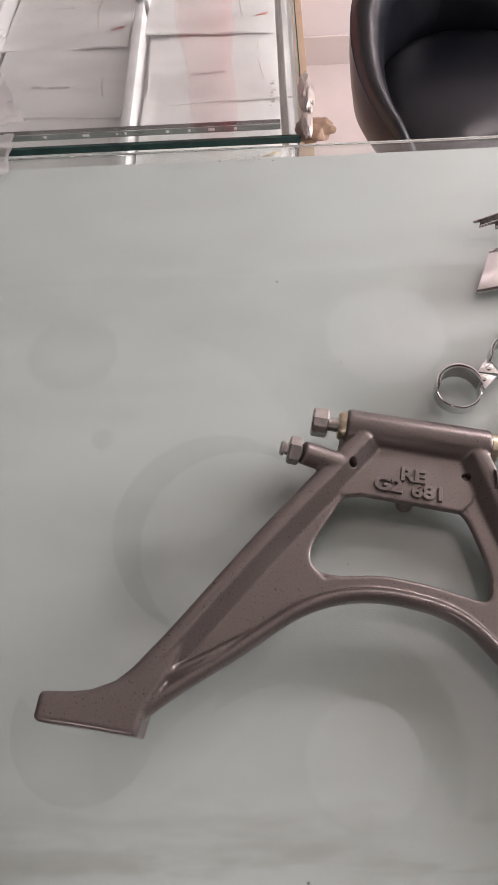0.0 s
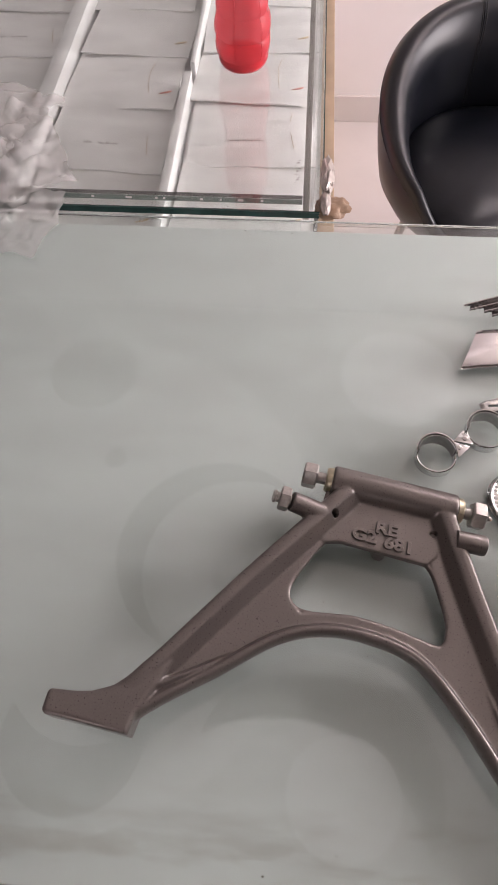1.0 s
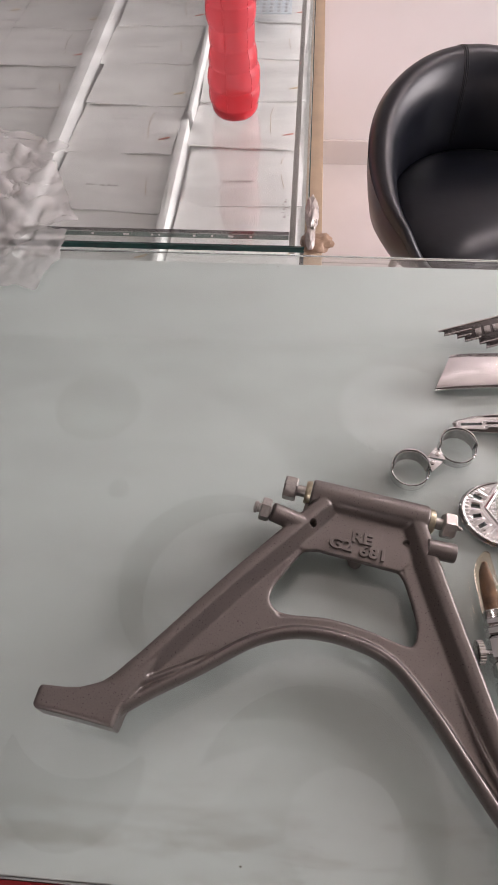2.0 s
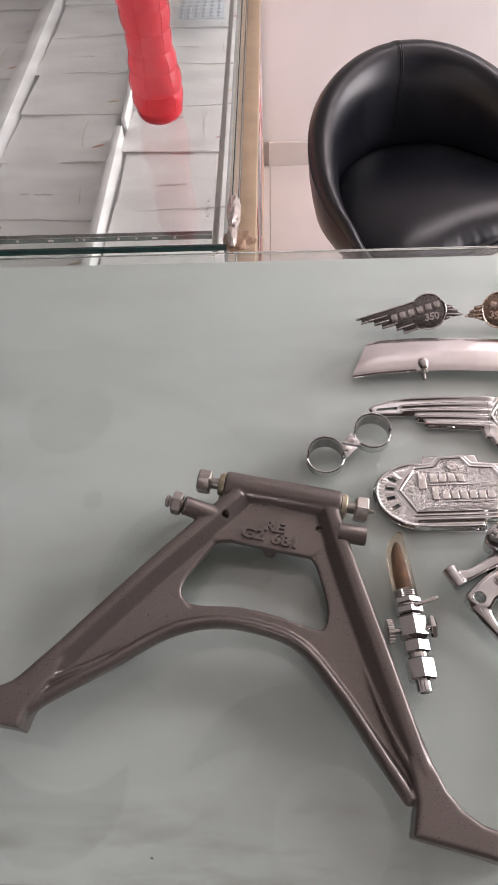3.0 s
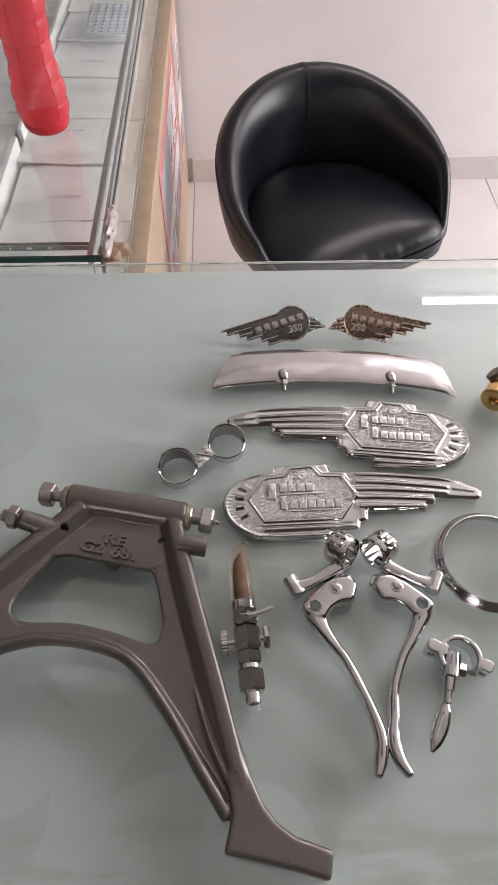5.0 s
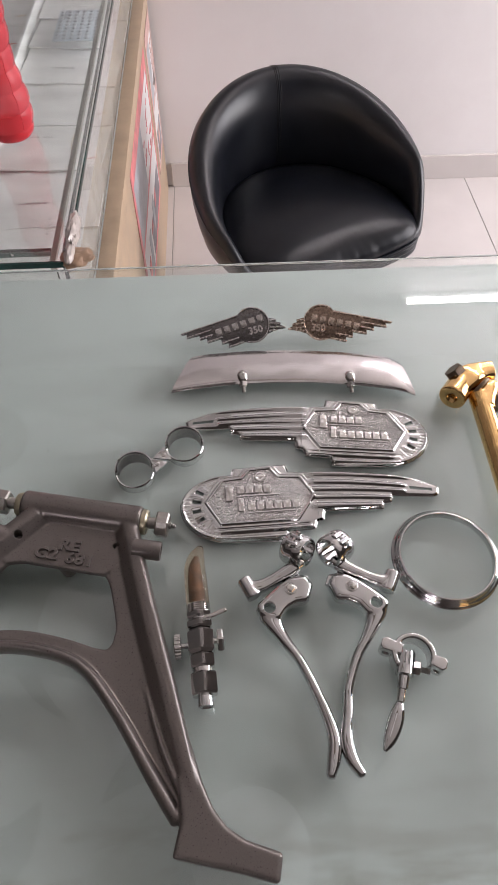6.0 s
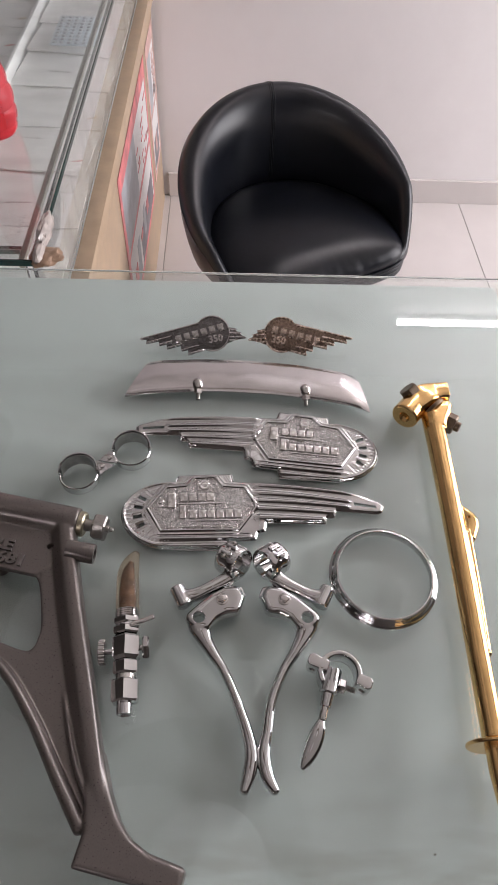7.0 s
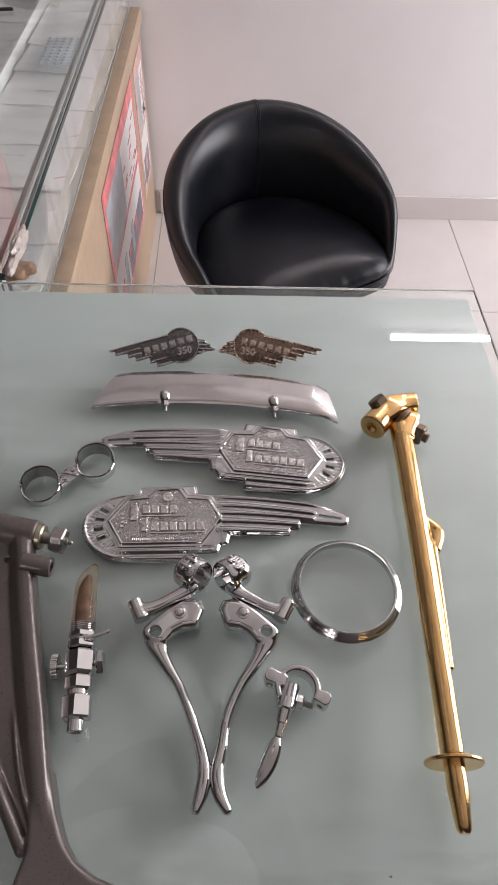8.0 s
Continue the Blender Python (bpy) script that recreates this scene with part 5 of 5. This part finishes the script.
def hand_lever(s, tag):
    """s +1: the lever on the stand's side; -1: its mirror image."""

    def X(x):
        return x if s > 0 else 0.7890 - x

    def P(pts):
        return [(X(x), y) for x, y in (pts if s > 0 else pts[::-1])]

    def R(rows):
        return [(X(x), y, TOP + z, w, h) for x, y, z, w, h in rows]

    ob = thing("control_lever", (X(0.37), 0.15, TOP), tag, "lever", "handlebar levers")
    q = 0.0 if s > 0 else 0.0045
    head = prism(P([(0.3320, 0.2005), (0.3435, 0.2110), (0.3537, 0.2195), (0.3663, 0.2269), (0.3790, 0.2285), (0.3840, 0.2245), (0.3872, 0.2165), (0.3825, 0.2030), (0.3790, 0.2000), (0.3690, 0.1990),
                    (0.3600, 0.1940), (0.3535, 0.1850), (0.3480, 0.1830), (0.3400, 0.1850), (0.3330, 0.1900), (0.3305, 0.1950)]), TOP + 0.0080, TOP + 0.0212, 0.0058, 6)
    arm = sweep(R([(0.3435, 0.1975, 0.0138, 0.0128, 0.0072), (0.3445, 0.1880, 0.0132, 0.0108, 0.0070), (0.3495, 0.1765, 0.0122, 0.0074, 0.0064), (0.3580, 0.1630, 0.0110, 0.0056, 0.0060), (0.3680, 0.1480, 0.0100, 0.0047, 0.0055), (0.3790, 0.1230, 0.0088, 0.0048, 0.0054),
                   (0.3880 - q, 0.0980, 0.0080, 0.0054, 0.0056), (0.3915 - q, 0.0800, 0.0078, 0.0062, 0.0062), (0.3890 - q, 0.0640, 0.0072, 0.0062, 0.0064), (0.3850 - 1.6 * q, 0.0520, 0.0068, 0.0044, 0.0058)]), 16, 6, 2.0)
    hole = rod((X(0.3435), 0.1955, TOP - 0.01), (X(0.3435), 0.1955, TOP + 0.03), 0.0058, 0.0058, 24)
    part("lever_blade", casting(joined(head, arm), 0.00075, 20, [hole]), CHROME, ob)
    pivot = part("pivot_screw", lathe([(0, 0.0060), (0.0022, 0.0058), (0.0030, 0.0045), (0.0030, 0.0034), (0.0060, 0.0030), (0.0066, 0.0018)], (X(0.3648), 0.2128, TOP + 0.0198), (0, 0, 1), 20), CHROME_WORN, ob, "domed pivot screw")
    part("nut", hexagon((X(0.3648), 0.2128, TOP + 0.0215), (0, 0, 1), 0.0030, 0.0046, 0.3), CHROME_WORN, pivot)
    # perch with cable boss
    boss_a, boss_b = Vector((X(0.3205), 0.2282, TOP + 0.0130)), Vector((X(0.3302), 0.2088, TOP + 0.0130))
    perch = joined(
        sweep(R([(0.3775, 0.2425, 0.0140, 0.0065, 0.0075), (0.3665, 0.2350, 0.0135, 0.0070, 0.0070), (0.3500, 0.2260, 0.0130, 0.0060, 0.0065), (0.3385, 0.2205, 0.0130, 0.0065, 0.0065), (0.3290, 0.2185, 0.0130, 0.0070, 0.0065)]), 14, 5, 2.6),
        rod(boss_a, boss_b, 0.0076, 0.0076, 24),
        prism(P([(0.358, 0.222), (0.370, 0.234), (0.3845, 0.231), (0.3885, 0.2215), (0.375, 0.2140)]), TOP + 0.0020, TOP + 0.0088, 0.001))
    part("perch", casting(perch, 0.0008, 8), CHROME, ob)
    # clamp round the bar: a split band tipped on edge
    ax = Vector((0.70 * s, -0.56, 0.30)).normalized()
    c0 = Vector((X(0.3755), 0.2540, TOP + 0.0190)) - ax * 0.0120
    band = part("clamp", lathe([(0, 0.0128), (0.0006, 0.0156), (0.0020, 0.0166), (0.0080, 0.0172), (0.0110, 0.0168), (0.0140, 0.0172), (0.0220, 0.0166), (0.0234, 0.0156), (0.0240, 0.0128), (0.0120, 0.0124)], c0, ax, 48, 0, True), CHROME, ob)
    side = ax.cross(Vector((0, 0, 1))).normalized()
    up = side.cross(ax)
    for k in (-1, 1):
        q = c0 + ax * 0.0120 + up * 0.0160 + side * (0.0042 * k)
        part("clamp_ear", rod(q - ax * 0.0060, q + ax * 0.0060, 0.0034, 0.0034, 20, 0.3), CHROME, band)
    q = c0 + ax * 0.0120 + up * 0.0172
    part("clamp_screw", joined(rod(q - side * 0.0080, q + side * 0.0090, 0.0018, 0.0018, 12), rod(q - side * 0.0100, q - side * 0.0078, 0.0032, 0.0032, 16)), CHROME_WORN, band)
    return ob


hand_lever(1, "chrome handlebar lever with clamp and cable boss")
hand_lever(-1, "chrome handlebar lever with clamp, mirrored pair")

# small lever on a half clamp
hc = thing("clamp_lever", (0.475, 0.13, TOP), "small chrome clamp with a leaf-shaped thumb lever", "lever")
arcs = [(0.4718 + 0.0176 * math.cos(a), 0.1452 + 0.0176 * math.sin(a), TOP + 0.0105, 0.0032, 0.0102) for a in np.linspace(radians(205), radians(-28), 28)]


def ear(p, q, hw):
    """An upright flange from p to q, with its bolt hole."""
    d = (Vector(q) - Vector(p)).normalized()
    e = Vector((-d.y, d.x)) * hw
    pts = [Vector(p) - e * 0.8, Vector(q) - e - d * 0.003, Vector(q) - e * 0.5, Vector(q) + e * 0.5, Vector(q) + e - d * 0.003, Vector(p) + e * 0.8]
    c = Vector(q) - d * 0.0068
    return prism([tuple(v) for v in pts], TOP + 0.0004, TOP + 0.0208, 0.0016, 3), rod((c.x - e.x * 3, c.y - e.y * 3, TOP + 0.0105), (c.x + e.x * 3, c.y + e.y * 3, TOP + 0.0105), 0.0036, 0.0036, 20)


ear_a, hole_a = ear((0.4620, 0.1500), (0.4440, 0.1585), 0.0062)
ear_b, hole_b = ear((0.4860, 0.1400), (0.4995, 0.1335), 0.0062)
strap = part("half_clamp", casting(joined(sweep(arcs, 14, 1, 3.5), ear_a, ear_b), 0.0006, 3, [hole_a, hole_b]), CHROME, hc)
lining = [(0.4718 + 0.0150 * math.cos(a), 0.1452 + 0.0150 * math.sin(a), TOP + 0.0102, 0.0004, 0.0084) for a in np.linspace(radians(190), radians(-10), 24)]
part("lining", sweep(lining, 6, 1, 4.0), DULL_BORE, strap, "dull grey inner face")
sd = Vector((0.4570, 0.1200, 0)) - Vector((0.4665, 0.1510, 0))
sd.normalize()
s0 = Vector((0.4665, 0.1490, TOP + 0.0140))
cross = Vector((-sd.y, sd.x, 0))
slot = rod(s0 - sd * 0.002 + Vector((0, 0, 0.008)), s0 + sd * 0.0130 + Vector((0, 0, 0.008)), 0.0024, 0.0024, 12)
part("barrel", drilled(lathe([(0.012, 0.0010), (0.012, 0.0052), (0.0004, 0.0056), (0, 0.0078), (0.001, 0.0084), (0.0215, 0.0084), (0.0225, 0.0070), (0.0225, 0.0010)], s0, sd, 28), [slot]), CHROME, hc, "slotted barrel")
part("sleeve", rod(s0 + sd * 0.0215 - Vector((0, 0, 0.001)), s0 + sd * 0.0335 - Vector((0, 0, 0.002)), 0.0060, 0.0052), CHROME, hc)
part("neck", rod(s0 + sd * 0.0330 - Vector((0, 0, 0.003)), s0 + sd * 0.0440 - Vector((0, 0, 0.004)), 0.0040, 0.0036), CHROME_WORN, hc)
leaf = sweep([(0.4535, 0.1080, TOP + 0.0085, 0.0030, 0.0034), (0.4500, 0.0990, TOP + 0.0085, 0.0062, 0.0040), (0.4450, 0.0880, TOP + 0.0068, 0.0070, 0.0036), (0.4390, 0.0770, TOP + 0.0052, 0.0054, 0.0030), (0.4345, 0.0700, TOP + 0.0040, 0.0022, 0.0020)], 14, 6)
part("thumb_leaf", leaf, CHROME, hc)
nx = Vector((0.94, -0.30, 0))
scr = part("screw", lathe([(0.0008 * k, 0.0028 - (0.0005 if k % 2 else 0)) for k in range(19)], (0.4710, 0.1355, TOP + 0.0110), nx, 14), ZINC, hc, "threaded screw end")
part("nut", hexagon((0.4705, 0.1357, TOP + 0.0110), nx, 0.0062, 0.0066, 0.3), CHROME_WORN, scr)

# fuel tap with a stained hose
vt = thing("fuel_tap", (0.279, 0.16, TOP), "chrome fuel tap with knurled knob and stained clear hose", "tap")
VA, VB = Vector((0.2822, 0.1105, TOP + 0.0134)), Vector((0.2757, 0.2010, TOP + 0.0134))
vd = (VB - VA).normalized()
side = Vector((vd.y, -vd.x, 0))
part("outlet", lathe([(0.0015, 0.0044), (0, 0.0058), (0.0006, 0.0070), (0.0110, 0.0070), (0.0110, 0.003)], VA, vd, 24), CHROME, vt)
part("hex_nut", hexagon(VA + vd * 0.0100, vd, 0.0195, 0.0132, 0.52), CHROME, vt)
part("thread", rod(VA + vd * 0.0290, VA + vd * 0.0345, 0.0090), CHROME_WORN, vt)
part("collar", hexagon(VA + vd * 0.0340, vd, 0.0120, 0.0124, 0.52), CHROME, vt)
part("tap_body", joined(hexagon(VA + vd * 0.0465, vd, 0.0230, 0.0138, 0.52, 0.22)), CHROME, vt)
part("upper_block", joined(hexagon(VA + vd * 0.0700, vd, 0.0080, 0.0132, 0.52), rod(VA + vd * 0.0775, VA + vd * 0.0800, 0.0105), hexagon(VA + vd * 0.0795, vd, 0.0070, 0.0128, 0.52)), CHROME, vt)
k0 = VA + vd * 0.0560 - side * 0.0122
knob = part("knob", lathe([(0.0060, 0.0085), (0.0065, 0.0106), (0.0120, 0.0106), (0.0126, 0.0092)], k0, -side, 28), CHROME_WORN, vt, "knurled round knob")
for k in range(20):
    a = 2 * math.pi * k / 20
    up = Vector((0, 0, 1))
    q = k0 - side * 0.0065 + (vd * math.cos(a) + up * math.sin(a)) * 0.0106
    part("knurl", rod(q, q - side * 0.0055, 0.0008, 0.0008, 6), CHROME_WORN, knob)
part("knob_stem", rod(k0 + side * 0.004, k0 - side * 0.0066, 0.0027), CHROME, vt)
n0 = VA + vd * 0.0575 + side * 0.0120
part("gland_nut", hexagon(n0 + side * 0.0030, side, 0.0060, 0.0112, 0.3), CHROME_WORN, vt)
part("gland_stem", rod(n0, n0 + side * 0.004, 0.0030), CHROME, vt)
l0 = VA + vd * 0.0770 + Vector((0.005, 0, 0.0105))
part("tap_handle", sweep([(*l0, 0.0022, 0.0020), (*(l0 + Vector((0.011, 0.0030, 0.0010))), 0.0021, 0.0019), (*(l0 + Vector((0.0200, 0.0065, 0.0020))), 0.0024, 0.0018)], 10, 3), CHROME_WORN, vt, "small flat tap handle")
part("hose_thread", lathe([(0.001 * k, 0.0108 + (0.0007 if k % 2 else 0)) for k in range(9)], VA + vd * 0.0860, vd, 24), CHROME_WORN, vt)
AMBER = clear("stained_clear_hose", (0.86, 0.74, 0.60), 0.12, 1.3)
AMBER.node_tree.nodes["Principled BSDF"].inputs["Transmission Weight"].default_value = 0.92
part("hose", sweep([(0.2754, 0.2030, TOP + 0.0120, 0.0112, 0.0110), (0.2735, 0.2250, TOP + 0.0118, 0.0112, 0.0106), (0.2722, 0.2430, TOP + 0.0112, 0.0106, 0.0098), (0.2738, 0.2560, TOP + 0.0095, 0.0082, 0.0076), (0.2772, 0.2660, TOP + 0.0075, 0.0042, 0.0048)], 20, 6), AMBER, vt, "brown-stained clear hose cut at a slant")
RESIDUE = material("brown_fuel_residue", (0.22, 0.115, 0.06), 0.5, 0.0, 0.6, 60)
part("residue", sweep([(0.2754, 0.2040, TOP + 0.0120, 0.0060, 0.0060), (0.2735, 0.2250, TOP + 0.0118, 0.0060, 0.0055), (0.2722, 0.2430, TOP + 0.0112, 0.0045, 0.0045), (0.2735, 0.2540, TOP + 0.0095, 0.0020, 0.0026)], 14, 5), RESIDUE, vt, "brown residue inside the hose")

# gold-plated kick lever
kl = thing("kick_lever", (0.607, 0.28, TOP), "gold-plated motorcycle kick-start lever with folding pedal joint", "lever")
tube = [(0.6110, 0.4440, TOP + 0.0165, 0.0125, 0.0125), (0.6105, 0.4000, TOP + 0.0165, 0.0122, 0.0122), (0.6060, 0.2900, TOP + 0.0200, 0.0112, 0.0112), (0.5995, 0.1800, TOP + 0.0245, 0.0102, 0.0102), (0.5940, 0.0880, TOP + 0.0285, 0.0096, 0.0096)]
lug = sweep([(0.6160, 0.3150, TOP + 0.0180, 0.0060, 0.0070), (0.6250, 0.3010, TOP + 0.0180, 0.0088, 0.0070), (0.6190, 0.2810, TOP + 0.0180, 0.0070, 0.0070)], 12, 4)
strip = sweep([(0.6175, 0.2860, TOP + 0.0180, 0.0052, 0.0080), (0.6150, 0.2400, TOP + 0.0185, 0.0050, 0.0070), (0.6100, 0.1600, TOP + 0.0200, 0.0030, 0.0050)], 12, 4)
crown = sweep([(0.6120, 0.4280, TOP + 0.0165, 0.0135, 0.0125), (0.6170, 0.4420, TOP + 0.0170, 0.0140, 0.0120), (0.6240, 0.4530, TOP + 0.0180, 0.0120, 0.0110), (0.6300, 0.4590, TOP + 0.0190, 0.0080, 0.0090)], 16, 4, 2.6)
part("arm", casting(joined(sweep(tube, 24, 4), lug, strip, crown), 0.0009, 5, [rod((0.6222, 0.3030, TOP + 0.02), (0.6222, 0.3030, TOP + 0.06), 0.0016, 0.0016, 12)]), GOLD, kl, "gold-plated tapering arm")
ea, eb = Vector((0.5765, 0.4405, TOP + 0.0195)), Vector((0.5960, 0.4650, TOP + 0.0172))
eye = part("pedal_eye", casting(joined(rod(ea, eb, 0.0162, 0.0162, 36), sweep([(0.5900, 0.4580, TOP + 0.0190, 0.0150, 0.0140), (0.6040, 0.4690, TOP + 0.0200, 0.0155, 0.0140), (0.6170, 0.4750, TOP + 0.0200, 0.0135, 0.0115), (0.6260, 0.4770, TOP + 0.0205, 0.0120, 0.0110), (0.6350, 0.4770, TOP + 0.0215, 0.0125, 0.0105)], 16, 5, 4.0, False, False)), 0.0009, 4,
           [rod(ea - (eb - ea).normalized() * 0.01, ea + (eb - ea).normalized() * 0.02, 0.0068, 0.0068, 24)]), GOLD, kl, "gold-plated split eye")
part("joint_washer", rod((0.6150, 0.4520, TOP + 0.0180), (0.6122, 0.4552, TOP + 0.0185), 0.0165, 0.0165, 32), RUST_NUT, kl, "dark joint gap washer")
part("nut", hexagon((0.5915, 0.4700, TOP + 0.0230), Vector((-0.62, 0.50, 0.55)), 0.0130, 0.0118, 0.2), RUST_NUT, kl, "browned steel nut")
b2 = part("nut", hexagon((0.6275, 0.4385, TOP + 0.0150), Vector((0.80, -0.58, 0.05)), 0.0115, 0.0120, 0.35), RUST_NUT, kl, "browned steel nut")
part("bolt_end", rod((0.6355, 0.4327, TOP + 0.0150), (0.6415, 0.4283, TOP + 0.0155), 0.0060), RUST_NUT, b2)
fd = Vector((-0.0025, -0.0450, 0.0015)).normalized()
f0 = Vector((0.5937, 0.0820, TOP + 0.0289))
part("flange", lathe([(-0.0014, 0.0100), (-0.0016, 0.0228), (-0.0008, 0.0239), (0.0008, 0.0240), (0.0018, 0.0230), (0.0016, 0.0090)], f0, fd, 48), GOLD, kl, "round gold flange")
part("peg", lathe([(0, 0.0088), (0.006, 0.0084), (0.018, 0.0086), (0.040, 0.0066), (0.046, 0.0058), (0.0485, 0.0040)], f0 + fd * 0.0012, fd, 28), GOLD, kl)

# ---- specks of dirt on the glass ----
specks = bmesh.new()
rnd = random.Random(12)
spots = [(0.044, 0.508, 0.0011), (0.103, 0.403, 0.0010), (0.000, 0.400, 0.0008), (0.020, 0.640, 0.0010), (0.000, 0.610, 0.0007), (0.537, 0.008, 0.0011), (0.640, 0.030, 0.0010), (0.048, -0.016, 0.0010), (0.433, 0.160, 0.0009)]
spots += [(rnd.uniform(-0.25, 0.72), rnd.uniform(-0.02, 0.69), rnd.uniform(0.0003, 0.0007)) for _ in range(60)]
spots += [(rnd.gauss(0.02, 0.02), rnd.gauss(0.697, 0.004), rnd.uniform(0.0006, 0.0014)) for _ in range(14)]
for x, y, r in spots:
    n = 7
    ring = [specks.verts.new((x + r * rnd.uniform(0.6, 1.2) * math.cos(6.283 * k / n), y + r * rnd.uniform(0.6, 1.2) * math.sin(6.283 * k / n), TOP + 0.0002)) for k in range(n)]
    top = specks.verts.new((x, y, TOP + 0.0003 + r * 0.25))
    for k in range(n):
        specks.faces.new((ring[k], ring[(k + 1) % n], top))
tagged(part("dirt_specks", specks, DIRT, None), "small dark specks of dirt scattered on the glass", "dirt", "", "stuff")

# ---- floor tiles, last of the large pieces ----
fl = structure("floor", box(X0 - 0.15, Y0 - 0.15, -0.10, X1 + 0.15, WALL_Y + 0.15, -0.004), GROUT, "cream floor tiles with thin grey joints", "floor")
PITCH = 0.60
tile = bmesh.new()
for k, (lo, s) in enumerate(((-0.004, 0.2985), (-0.0006, 0.2985), (0.0, 0.2978))):
    ring = [tile.verts.new((x * s, y * s, lo)) for x, y in ((-1, -1), (1, -1), (1, 1), (-1, 1))]
    if k:
        for j in range(4):
            tile.faces.new((prev[j], prev[(j + 1) % 4], ring[(j + 1) % 4], ring[j]))
    prev = ring
tile.faces.new(prev)
tile_me = bpy.data.meshes.new("floor_tile")
tile.to_mesh(tile_me)
tile.free()
tile_me.materials.append(TILE)
for i in range(-7, 4):
    for j in range(0, 9):
        x, y = 1.33 + PITCH * (i + 0.5), WALL_Y - PITCH * (j + 0.5)
        if X0 - 0.2 < x < X1 + 0.2 and y > Y0 - 0.2:
            ob = new("floor_tile", tile_me)
            ob.location = (x, y, 0)
            ob.parent = fl
